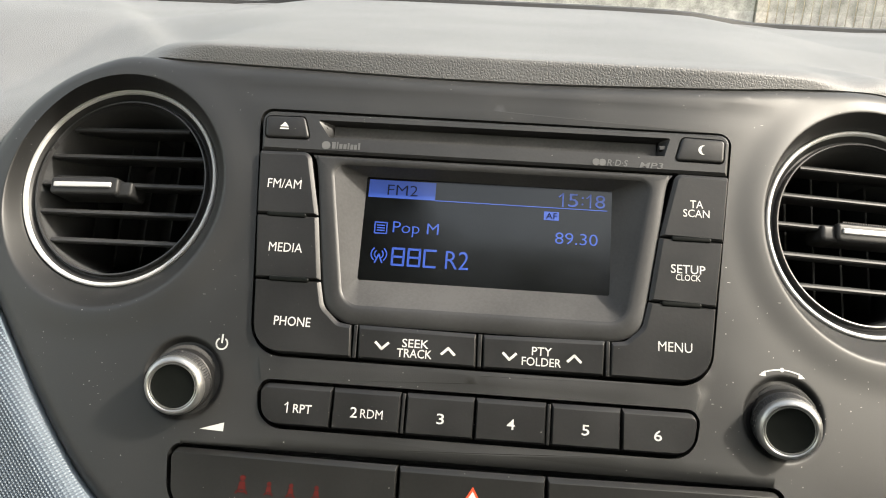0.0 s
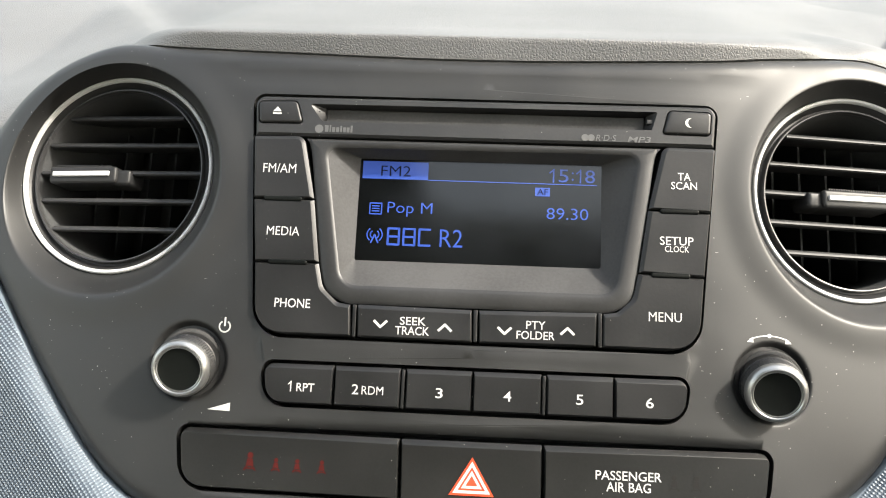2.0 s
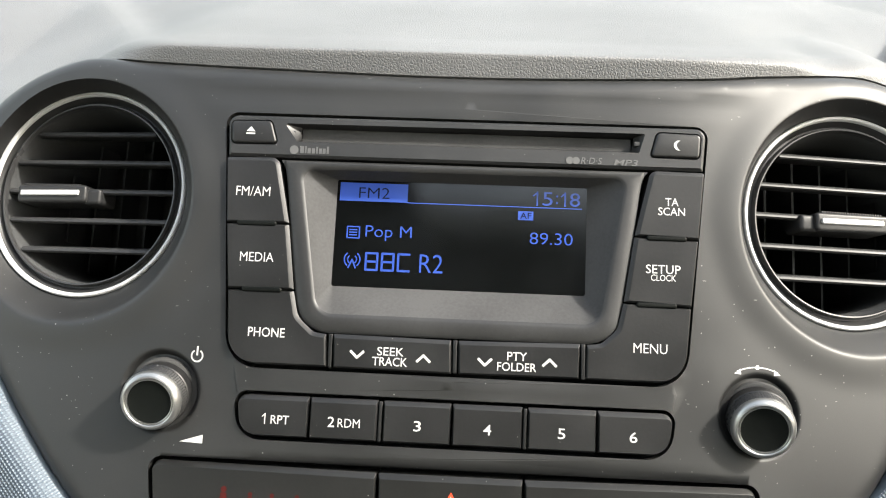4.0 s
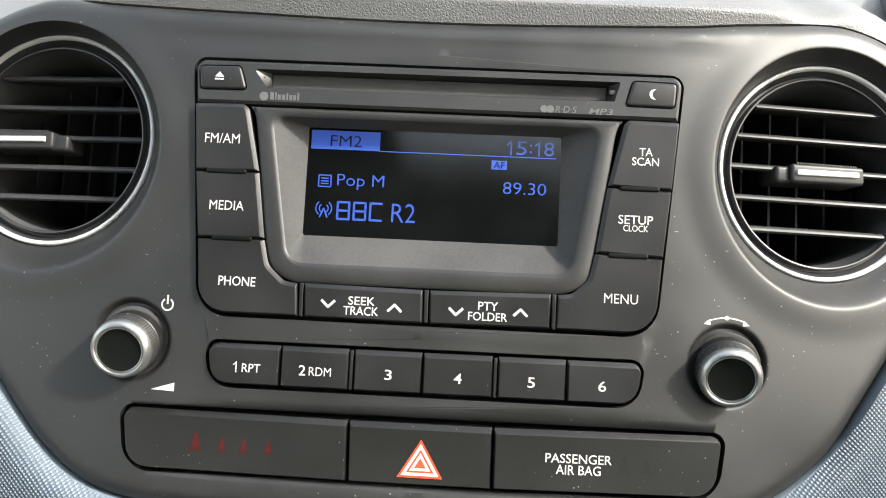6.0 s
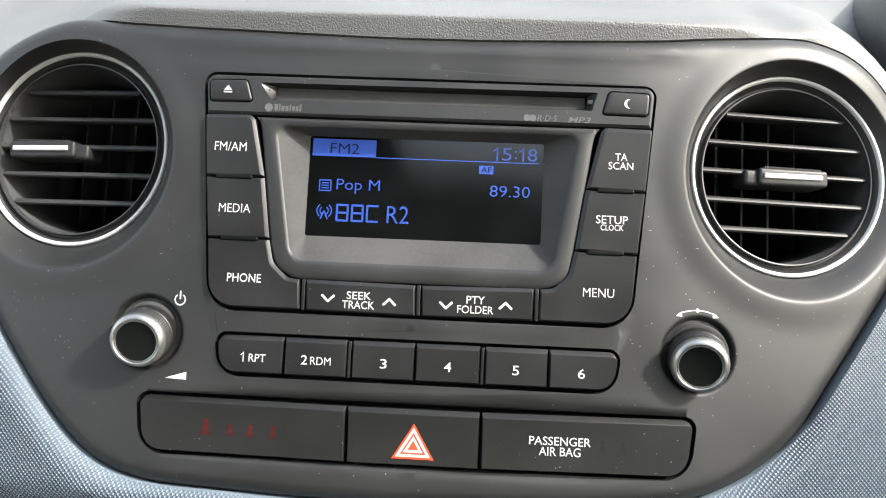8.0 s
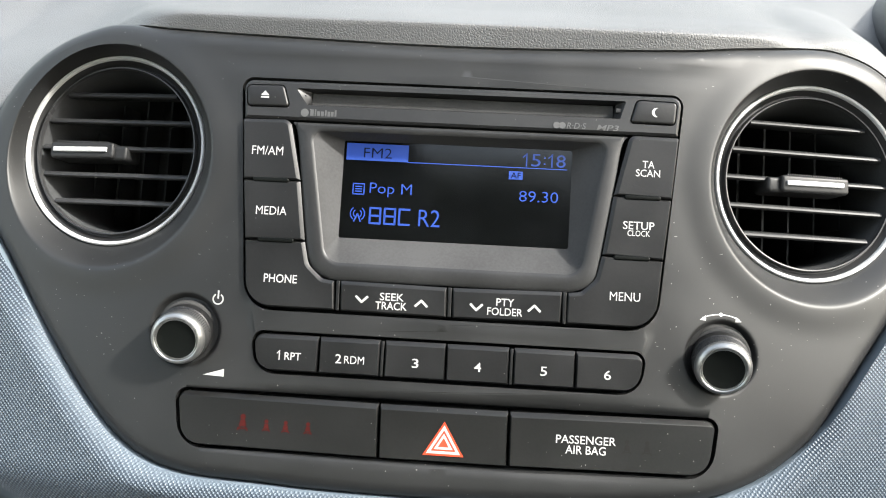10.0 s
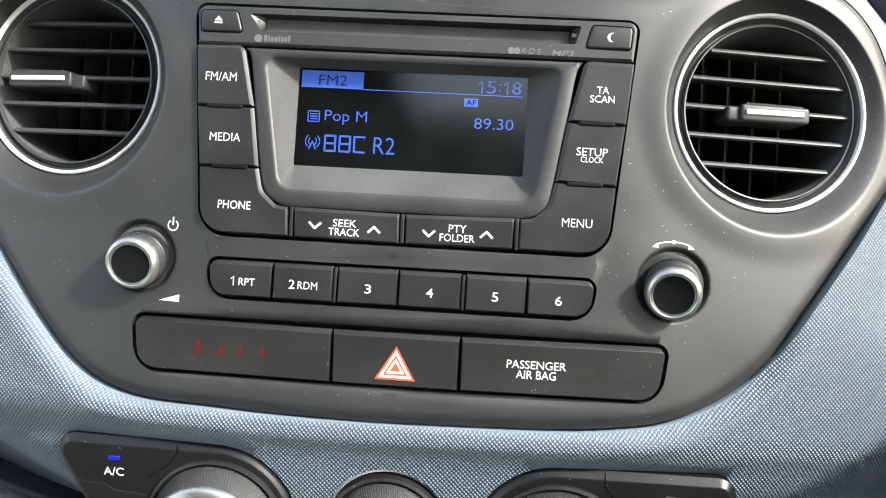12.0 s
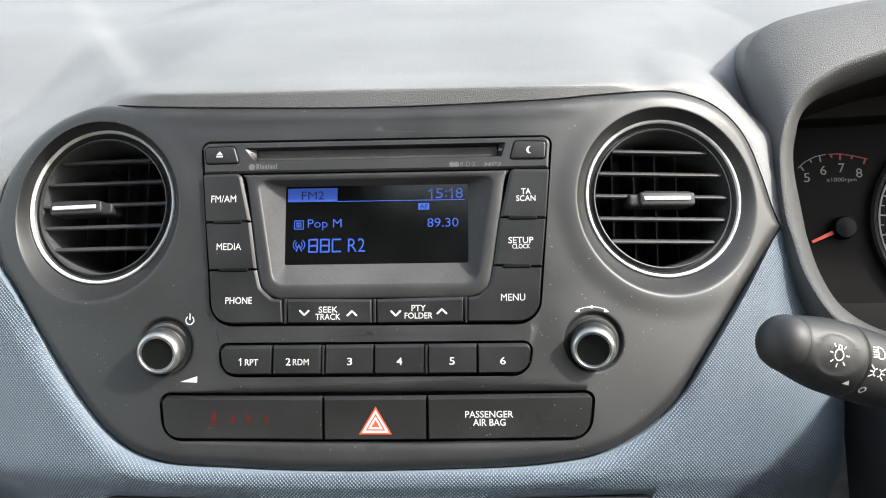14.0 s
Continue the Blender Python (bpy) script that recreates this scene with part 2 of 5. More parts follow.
def thing(name, origin, label, category, group="", kind=""):
    """An Empty in the fascia's frame; its parts are modelled in that frame."""
    ob = new(name)
    ob.empty_display_size = 0.01
    ob.matrix_world = F @ Matrix.Translation(origin)
    ob["at"] = list(origin)
    return tagged(ob, label, category, group, kind)


def root_origin(ob):
    while ob.parent:
        ob = ob.parent
    return Vector(ob["at"])


def part(name, bm, material, parent, label="", smooth=True, sharp=35.0):
    bmesh.ops.translate(bm, verts=bm.verts, vec=-root_origin(parent))
    ob = linked(name, bm, material, smooth)
    if smooth and sharp:
        ob.data.set_sharp_from_angle(angle=radians(sharp))
    ob.parent = parent
    return tagged(ob, label)


def face_xz(bm, loop):
    """Faces of the fascia look towards -y."""
    f = bm.faces.new(loop)
    f.normal_update()
    if f.normal.y > 0:
        f.normal_flip()
    return f


def rounded(points, steps=6):
    """A closed outline from (x, z, radius) corners, counter-clockwise or not."""
    out, n = [], len(points)
    for i in range(n):
        x, z, r = points[i]
        p = Vector((x, z))
        a = (Vector(points[i - 1][:2]) - p)
        b = (Vector(points[(i + 1) % n][:2]) - p)
        if r <= 0:
            out.append(p)
            continue
        half = a.angle(b) / 2
        cut = min(r / max(math.tan(half), 1e-3), a.length * 0.49, b.length * 0.49)
        r = cut * math.tan(half)
        mid = (a.normalized() + b.normalized())
        if mid.length < 1e-6:
            out.append(p)
            continue
        c = p + mid.normalized() * (r / math.sin(half))
        s, e = p + a.normalized() * cut - c, p + b.normalized() * cut - c
        turn = s.angle_signed(e)
        for k in range(steps + 1):
            v = s.copy()
            v.rotate(Matrix.Rotation(-turn * k / steps, 2))
            out.append(c + v)
    return out


def area(loop):
    return sum(loop[i - 1].x * loop[i].y - loop[i].x * loop[i - 1].y for i in range(len(loop))) / 2


def inset(loop, d):
    """The outline moved inwards by d (mitred)."""
    n, sign, out = len(loop), (1 if area(loop) > 0 else -1), []
    for i in range(n):
        a, p, b = loop[i - 1], loop[i], loop[(i + 1) % n]
        e1, e2 = p - a, b - p
        e1 = e1.normalized() if e1.length > 1e-9 else e2.normalized()
        e2 = e2.normalized() if e2.length > 1e-9 else e1
        n1, n2 = Vector((-e1.y, e1.x)) * sign, Vector((-e2.y, e2.x)) * sign
        m = n1 + n2
        m = m / max(m.dot(m) / 2, 0.35)
        out.append(p + m * d)
    return out


class Corners(list):
    """An outline kept as (x, z, radius) corners, so that it can be inset without crossing itself."""

    wide = None

    def ring(self, d, steps=6, narrow=None):
        pts = [Vector(p[:2]) for p in self]
        if narrow is None or self.wide is None:
            flat = inset(pts, d)
        else:
            # each edge moves in by its own amount, and the corners lie where the moved edges meet
            n, sign, flat = len(pts), (1 if area(pts) > 0 else -1), []
            lines = []
            for i in range(n):
                e = (pts[(i + 1) % n] - pts[i]).normalized()
                off = Vector((-e.y, e.x)) * sign * (d if i in self.wide else narrow)
                lines.append((pts[i] + off, e))
            for i in range(n):
                (p, e), (q, g) = lines[i - 1], lines[i]
                cross = e.x * g.y - e.y * g.x
                flat.append(q.copy() if abs(cross) < 0.05 else p + e * (((q.x - p.x) * g.y - (q.y - p.y) * g.x) / cross))
        return rounded([(q.x, q.y, max(p[2] - d, 0.00012)) for p, q in zip(self, flat)], steps)


def ring_of(loop, d, narrow=None):
    return loop.ring(d, 6, narrow) if isinstance(loop, Corners) else inset(loop, d)


def cornered(points, wide=None):
    c = Corners(points)
    c.wide = wide
    return c


def in_units(points, scale=U):
    return [(x * scale, z * scale, r * scale) for x, z, r in points]


def slab(loop, front, back, bevel=0.0008, steps=3, bm=None, bend=None):
    """A solid with the outline loop, from its face at y=front to y=back, its front edge rounded."""
    bm = bm or bmesh.new()
    sheet = bend or (lambda x: 0.0)
    rings = [(ring_of(loop, 0), back)]
    for k in range(steps + 1):
        a = k / steps * math.pi / 2
        rings.append((ring_of(loop, bevel * (1 - math.cos(a))), front + bevel * (1 - math.sin(a))))
    made = [[bm.verts.new((p.x, y + sheet(p.x), p.y)) for p in ring] for ring, y in rings]
    ccw = area(rings[0][0]) > 0
    for lo, hi in zip(made, made[1:]):
        for i in range(len(lo)):
            quad = (lo[i - 1], lo[i], hi[i], hi[i - 1])
            bm.faces.new(quad if ccw else quad[::-1])
    face_xz(bm, made[-1])
    return bm


def chamfer(loop, front, back, width, drop, bm=None, bend=None):
    """Like slab, but with a broad flat bevel of its own width and drop."""
    bm = bm or bmesh.new()
    sheet = bend or (lambda x: 0.0)
    e = width * 0.12
    thin = min(0.0005, width)
    rings = [(ring_of(loop, d, d / (width + e) * (thin + e)), y) for d, y in ((0, back), (0, front + drop + e * 0.6), (e, front + drop), (width - e, front + drop * 0.08), (width, front), (width + e, front))]
    made = [[bm.verts.new((p.x, y + sheet(p.x), p.y)) for p in ring] for ring, y in rings]
    ccw = area(rings[0][0]) > 0
    for lo, hi in zip(made, made[1:]):
        for i in range(len(lo)):
            quad = (lo[i - 1], lo[i], hi[i], hi[i - 1])
            bm.faces.new(quad if ccw else quad[::-1])
    face_xz(bm, made[-1])
    return bm


def box(bm, x0, x1, y0, y1, z0, z1):
    v = [bm.verts.new(p) for p in ((x0, y0, z0), (x1, y0, z0), (x1, y1, z0), (x0, y1, z0), (x0, y0, z1), (x1, y0, z1), (x1, y1, z1), (x0, y1, z1))]
    for q in ((3, 2, 1, 0), (4, 5, 6, 7), (0, 1, 5, 4), (1, 2, 6, 5), (2, 3, 7, 6), (3, 0, 4, 7)):
        bm.faces.new([v[i] for i in q])
    return bm


def lathe(profile, centre, axis=(0, -1, 0), segments=64, wave=None, bm=None):
    """Turns (radius, height) rows about an axis through centre; heights run along the axis."""
    bm = bm or bmesh.new()
    turn = Vector((0, 0, 1)).rotation_difference(Vector(axis)).to_matrix()
    rings = []
    for k, (r, h) in enumerate(profile):
        ring = []
        for i in range(segments):
            a = 2 * math.pi * i / segments
            rr = r + (wave(i, k) if wave else 0)
            ring.append(bm.verts.new(Vector(centre) + turn @ Vector((rr * math.cos(a), rr * math.sin(a), h))))
        rings.append(ring)
    for lo, hi in zip(rings, rings[1:]):
        for i in range(segments):
            bm.faces.new((lo[i - 1], lo[i], hi[i], hi[i - 1]))
    return bm, rings


def lathe_capped(profile, centre, **kw):
    bm, rings = lathe(profile, centre, **kw)
    bm.faces.new(rings[-1])
    return bm


def smooth_line(points, per=8, closed=False):
    """Catmull-Rom through a few control points."""
    pts = [Vector(p) for p in points]
    n, out = len(pts), []
    for i in range(n if closed else n - 1):
        if closed:
            p0, p1, p2, p3 = pts[i - 1], pts[i], pts[(i + 1) % n], pts[(i + 2) % n]
        else:
            p0, p1, p2, p3 = pts[max(i - 1, 0)], pts[i], pts[i + 1], pts[min(i + 2, n - 1)]
        for k in range(per):
            t = k / per
            out.append(0.5 * (2 * p1 + (p2 - p0) * t + (2 * p0 - 5 * p1 + 4 * p2 - p3) * t * t + (3 * p1 - p0 - 3 * p2 + p3) * t ** 3))
    if not closed:
        out.append(pts[-1])
    return out


def arc_points(cx, cz, r, a0, a1, steps):
    return [Vector((cx + r * math.cos(radians(a0 + (a1 - a0) * k / steps)), cz + r * math.sin(radians(a0 + (a1 - a0) * k / steps)))) for k in range(steps + 1)]


def inside(loop, x, z):
    """Which of the points lie within the outline."""
    hit = np.zeros(len(x), bool)
    px, pz = np.array([p.x for p in loop]), np.array([p.y for p in loop])
    qx, qz = np.roll(px, 1), np.roll(pz, 1)
    for x0, z0, x1, z1 in zip(px, pz, qx, qz):
        if z0 == z1:
            continue
        cross = ((z0 > z) != (z1 > z)) & (x < (x1 - x0) * (z - z0) / (z1 - z0) + x0)
        hit ^= cross
    return hit


def distance(loop, x, z, closed=True):
    best = np.full(len(x), 1e9)
    rng = range(len(loop)) if closed else range(1, len(loop))
    for i in rng:
        a, b = loop[i - 1], loop[i]
        d = b - a
        l2 = max(d.length_squared, 1e-14)
        t = np.clip(((x - a.x) * d.x + (z - a.y) * d.y) / l2, 0, 1)
        best = np.minimum(best, np.hypot(x - a.x - t * d.x, z - a.y - t * d.y))
    return best


def ease(t):
    t = np.clip(t, 0, 1)
    return t * t * (3 - 2 * t)


def sheet_mesh(outer, holes, depth, step, lines=(), thickness=0.004, clear=()):
    """A skin over the outline with holes, triangulated on a grid, its depth y=depth(x, z); skirts run back from all edges."""
    from mathutils.geometry import delaunay_2d_cdt
    verts, edges = [], []

    def add(loop, closed=True):
        k = len(verts)
        verts.extend(Vector((p.x, p.y)) for p in loop)
        edges.extend((k + i, k + i + 1) for i in range(len(loop) - 1))
        if closed:
            edges.append((k + len(loop) - 1, k))

    add(outer)
    for h in holes:
        add(h)
    for l in lines:
        add(l, False)
    xs, zs = [p.x for p in outer], [p.y for p in outer]
    gx, gz = np.meshgrid(np.arange(min(xs), max(xs), step), np.arange(min(zs), max(zs), step))
    gx[1::2] += step / 2
    gx, gz = gx.ravel(), gz.ravel()
    keep = inside(outer, gx, gz) & (distance(outer, gx, gz) > step * 0.4)
    for h in holes:
        keep &= ~inside(h, gx, gz) & (distance(h, gx, gz) > step * 0.4)
    for l in lines:
        keep &= distance(l, gx, gz, False) > step * 0.35
    for cx, cz, r0, r1 in clear:
        rho = np.hypot(gx - cx, gz - cz)
        keep &= (rho < r0) | (rho > r1)
    verts.extend(Vector((float(a), float(b))) for a, b in zip(gx[keep], gz[keep]))
    vs, _, faces, _, _, _ = delaunay_2d_cdt(verts, edges, [], 0, 1e-7)
    x, z = np.array([v.x for v in vs]), np.array([v.y for v in vs])
    tri = np.array([f for f in faces if len(f) == 3])
    cx, cz = x[tri].mean(1), z[tri].mean(1)
    good = inside(outer, cx, cz)
    for h in holes:
        good &= ~inside(h, cx, cz)
    y = depth(x, z)
    bm = bmesh.new()
    made = [bm.verts.new((a, b, c)) for a, b, c in zip(x, y, z)]
    for t in tri[good]:
        f = bm.faces.new([made[i] for i in t])
    bmesh.ops.delete(bm, geom=[v for v in bm.verts if not v.link_faces], context="VERTS")
    bmesh.ops.recalc_face_normals(bm, faces=bm.faces)
    bm.normal_update()
    if sum(f.normal.y for f in bm.faces) > 0:
        bmesh.ops.reverse_faces(bm, faces=bm.faces)
    rim = [e for e in bm.edges if e.is_boundary]
    back = bmesh.ops.extrude_edge_only(bm, edges=rim)
    for v in back["geom"]:
        if isinstance(v, bmesh.types.BMVert):
            v.co.y += thickness
    return bm


def lettering(text, x0, x1, z0, z1, y, material, parent, bold=0.012, name="lettering", bend=None, shear=0.0, turn=0.0):
    """Flat printed characters that fill the given box."""
    cu = bpy.data.curves.new("text", "FONT")
    cu.body, cu.offset, cu.resolution_u, cu.shear = text, bold, 3, shear
    ob = new("text", cu)
    me = bpy.data.meshes.new_from_object(ob.evaluated_get(bpy.context.evaluated_depsgraph_get()))
    bpy.data.objects.remove(ob)
    bpy.data.curves.remove(cu)
    co = np.empty(len(me.vertices) * 3)
    me.vertices.foreach_get("co", co)
    co = co.reshape(-1, 3)
    lo, hi = co.min(0), co.max(0)
    x = x0 + (co[:, 0] - lo[0]) / max(hi[0] - lo[0], 1e-6) * (x1 - x0)
    z = z0 + (co[:, 1] - lo[1]) / max(hi[1] - lo[1], 1e-6) * (z1 - z0)
    bm = bmesh.new()
    bm.from_mesh(me)
    bpy.data.meshes.remove(me)
    bm.verts.ensure_lookup_table()
    cx, cz = (x0 + x1) / 2, (z0 + z1) / 2
    for v, a, b in zip(bm.verts, x, z):
        if turn:
            a, b = cx + (a - cx) * math.cos(turn) - (b - cz) * math.sin(turn), cz + (a - cx) * math.sin(turn) + (b - cz) * math.cos(turn)
        v.co = (a, y + (bend(a) if bend else 0), b)
    bm.normal_update()
    for f in bm.faces:
        if f.normal.y > 0:
            f.normal_flip()
    return part(name, bm, material, parent, smooth=False)


def numeral_one(x, z0, z1, wide, y, material, parent, weight):
    """The figure 1: a stem with a short flag."""
    decal(stroke([(x, z0), (x, z1)], weight) + stroke([(x, z1 - weight * 0.4), (x - wide, z1 - 0.30 * (z1 - z0))], weight * 0.9), y, material, parent, "lettering")


def decal(loops, y, material, parent, name="symbol", label="", bend=None):
    """Flat printed shapes, each an outline of (x, z)."""
    bm = bmesh.new()
    for loop in loops:
        face_xz(bm, [bm.verts.new((p[0], y + (bend(p[0]) if bend else 0), p[1])) for p in loop])
    return part(name, bm, material, parent, label, smooth=False)


def stroke(points, width, closed=False):
    """Outlines of a broken line of that width, one quad a piece."""
    pts = [Vector(p) for p in points]
    if closed:
        pts.append(pts[0])
    out = []
    for a, b in zip(pts, pts[1:]):
        d = (b - a)
        if d.length < 1e-9:
            continue
        e = d.normalized() * width * 0.25
        s = Vector((-d.y, d.x)).normalized() * width / 2
        out.append([a - e + s, a - e - s, b + e - s, b + e + s])
    return out


# ---- the fascia ----
def bow(x):
    """The fascia falls back gently to the passenger's side and more strongly towards the driver."""
    q = 0.5 * ((x - 0.088) + np.hypot(x - 0.088, 0.020))
    return np.where(x > 0, 0.15 * q + 0.95 * q * q, 0.8 * np.maximum(0, -x - 0.060) ** 2)


def bow1(x):
    return float(bow(x))


TOP = smooth_line([(-0.2150, 0.1040), (-0.2125, 0.1180), (-0.2085, 0.1305), (-0.2005, 0.1435), (-0.1905, 0.1535), (-0.1770, 0.1618), (-0.1595, 0.1680), (-0.1460, 0.1690),
                   (-0.1270, 0.1667), (-0.0810, 0.1640), (0.0000, 0.1623), (0.0811, 0.1644), (0.1140, 0.1679), (0.1322, 0.1701), (0.1475, 0.1719), (0.1600, 0.1719),
                   (0.1763, 0.1681), (0.1896, 0.1599), (0.1991, 0.1479), (0.2064, 0.1299), (0.2124, 0.1112), (0.2167, 0.1019)], 5)
BOTTOM = smooth_line([(0.2167, 0.1019), (0.2070, 0.0895), (0.1885, 0.0623), (0.1698, 0.0355), (0.1536, 0.0129), (0.1379, -0.0010), (0.1228, -0.0097), (0.1087, -0.0147), (0.0949, -0.0171), (0.0660, -0.0197),
                      (0.0000, -0.0216), (-0.0460, -0.0213), (-0.0740, -0.0201), (-0.0960, -0.0193), (-0.1095, -0.0176), (-0.1225, -0.0135), (-0.1355, -0.0055), (-0.1500, 0.0085),
                      (-0.1700, 0.0330), (-0.1955, 0.0680), (-0.2085, 0.0850), (-0.2150, 0.1040)], 5)
FASCIA_LOOP = TOP[:-1] + BOTTOM[:-1]
_outer = inset(FASCIA_LOOP, -0.0011)
TOP_GAP = _outer[:len(TOP)]
BOTTOM_GAP = _outer[len(TOP) - 1:] + _outer[:1]

VENTS = [(-0.1531, 0.1156), (0.1516, 0.1163)]
VENT_R = 0.0424
# crest of the eccentric collar round each vent: x, z, radius
LIPS = [(-0.1500, 0.1100, 0.0490), (0.1526, 0.1124, 0.0500)]
VENT_Y = [0.0196, 0.0246]
VENT_TILT = [5.3, 8.5]
KNOBS = [(-0.1073, 0.0389), (0.1098, 0.0404)]

RADIO_LOOP = rounded(in_units([(-89.6, 143, 4), (89.6, 143, 4), (81.6, 49.2, 12), (-81.6, 49.2, 12)]), 8)
PRESET_LOOP = rounded(in_units([(-77.6, 39.6, 4), (78.2, 39.9, 4), (76.0, 24.2, 9), (-75.4, 24.0, 9)]), 8)
STRIP_LOOP = rounded(in_units([(-107.4, 15.0, 4), (108.0, 15.7, 4), (105.3, -6.7, 11), (-104.6, -7.2, 11)]), 8)


def vent_depth(i, x):
    cx = VENTS[i][0]
    side = 1 if cx > 0 else -1
    return VENT_Y[i] + (x - cx) * side * math.tan(radians(VENT_TILT[i]))


def fascia_depth(x, z):
    y = bow(x)
    edge = distance(FASCIA_LOOP, x, z)
    r = 0.0055
    roll = np.clip(1 - edge / r, 0, 1)
    y = y + 0.0035 * roll ** 2
    # a shallow hollow along the upper edge between the vents
    top = np.clip(1 - np.abs(edge - 0.011) / 0.007, 0, 1) * ease((0.120 - np.abs(x)) / 0.03) * (z > 0.14)
    y = y + 0.0008 * top ** 2
    for i, (cx, cz) in enumerate(VENTS):
        lx, lz, lip = LIPS[i]
        out = np.hypot(x - lx, z - lz) - lip
        away = (x - lx) * np.sign(lx) / np.maximum(1e-4, np.hypot(x - lx, z - lz))
        y = y - 0.0012 * ease(1 - np.maximum(out, 0) / 0.0125) * ease((0.85 - away) / 0.6)
        within = np.hypot(x - cx, z - cz) - VENT_R
        t = np.clip(-out / np.maximum(1e-5, np.maximum(-out, 0) + np.maximum(within, 0)), 0, 1)
        t = np.where(t < 0.2, t * t / 0.4, t - 0.1) / 0.9
        y = np.where(out < 0, y + (vent_depth(i, x) + 0.0012 - y) * t, y)
    for cx, cz in KNOBS:
        rho = np.hypot(x - cx, z - cz)
        t = np.clip((0.0156 - rho) / 0.0030, 0, 1)
        y = y + 0.0030 * t * t * (3 - 2 * t)
    # the middle bay stands proud by a small step that runs down from the radio's corners
    side = 0.0692 + 0.235 * z
    return y - 0.0006 * ease((side - np.abs(x)) / 0.0012) * ease((z - 0.026) / 0.010) * ease((0.062 - z) / 0.004)


def build_fascia():
    ob = thing("centre_fascia", (0, 0, 0), "dark grey moulded plastic centre fascia of a car dashboard", "dashboard panel")
    holes = [inset(l, -0.0008) for l in (RADIO_LOOP, PRESET_LOOP, STRIP_LOOP)]
    lines = []
    for (cx, cz), (lx, lz, lip) in zip(VENTS, LIPS):
        holes.append(arc_points(cx, cz, VENT_R - 0.0005, 0, 360, 128)[:-1])
        for k in (0.0, 0.06, 0.12, 0.2, 0.35, 0.55, 0.78, 0.96):
            lines.append(arc_points(lx + (cx - lx) * k, lz + (cz - lz) * k, lip + (VENT_R - lip) * k, 0, 360, 128))
        for r in (0.0007, 0.0018, 0.0034):
            lines.append(arc_points(lx, lz, lip + r, 0, 360, 128))
    for cx, cz in KNOBS:
        for r in (0.0170, 0.0159, 0.0153, 0.0147, 0.0141, 0.0134):
            lines.append(arc_points(cx, cz, r, 0, 360, 72))
    for d in (0.0012, 0.003, 0.0055):
        l = inset(FASCIA_LOOP, d)
        lines.append(l + [l[0]])
    for s in (-1, 1):
        for d in (-0.0002, -0.0006, -0.0010, -0.0014):
            lines.append([Vector((s * (0.0692 + 0.235 * z + d), z)) for z in (0.0405, 0.0425, 0.0445, 0.0465)])
    clear = [(x, z, 0.0, lip + 0.0044) for x, z, lip in LIPS] + [(x, z, 0.0, 0.0185) for x, z in KNOBS]
    bm = sheet_mesh(FASCIA_LOOP, holes, fascia_depth, 0.003, lines, 0.006, clear)
    part("panel", bm, M_FASCIA, ob, sharp=50.0)
    # printed marks
    y = -0.0002
    p = Vector((-94.2e-3, 52.6e-3))
    ring = arc_points(p.x, p.y - 0.0003, 0.0021, 125, 415, 20)
    decal(stroke(ring, 0.0006) + stroke([(p.x, p.y), (p.x, p.y + 0.0030)], 0.0007), y, M_PRINT, ob, "power_symbol", bend=bow1)
    v = Vector((-93.3e-3, 22.4e-3))
    decal([[(v.x - 0.0048, v.y - 0.001), (v.x + 0.004, v.y - 0.0013), (v.x + 0.004, v.y + 0.0018)]], y, M_PRINT, ob, "volume_symbol", bend=bow1)
    c = Vector((109.1e-3, 57.6e-3))
    curve = arc_points(c.x, c.y - 0.0185, 0.0185, 66, 114, 14)
    heads = []
    for s in (-1, 1):
        tip = Vector((c.x + s * 0.0087, c.y - 0.0025))
        heads.append([tip, tip + Vector((-s * 0.0024, 0.0019)), tip + Vector((-s * 0.0026, -0.0002))])
    decal(stroke(curve, 0.00045) + heads + [arc_points(c.x, c.y, 0.0008, 0, 330, 11)], y, M_PRINT, ob, "tuning_symbol", bend=bow1)
    # dark tray behind the openings
    bm = bmesh.new()
    box(bm, -0.096, 0.096, 0.0165, 0.020, 0.0305, 0.148)
    box(bm, -0.112, 0.112, 0.0165, 0.020, -0.012, 0.0300)
    part("backing", bm, M_GAP, ob)
    return ob


build_fascia()


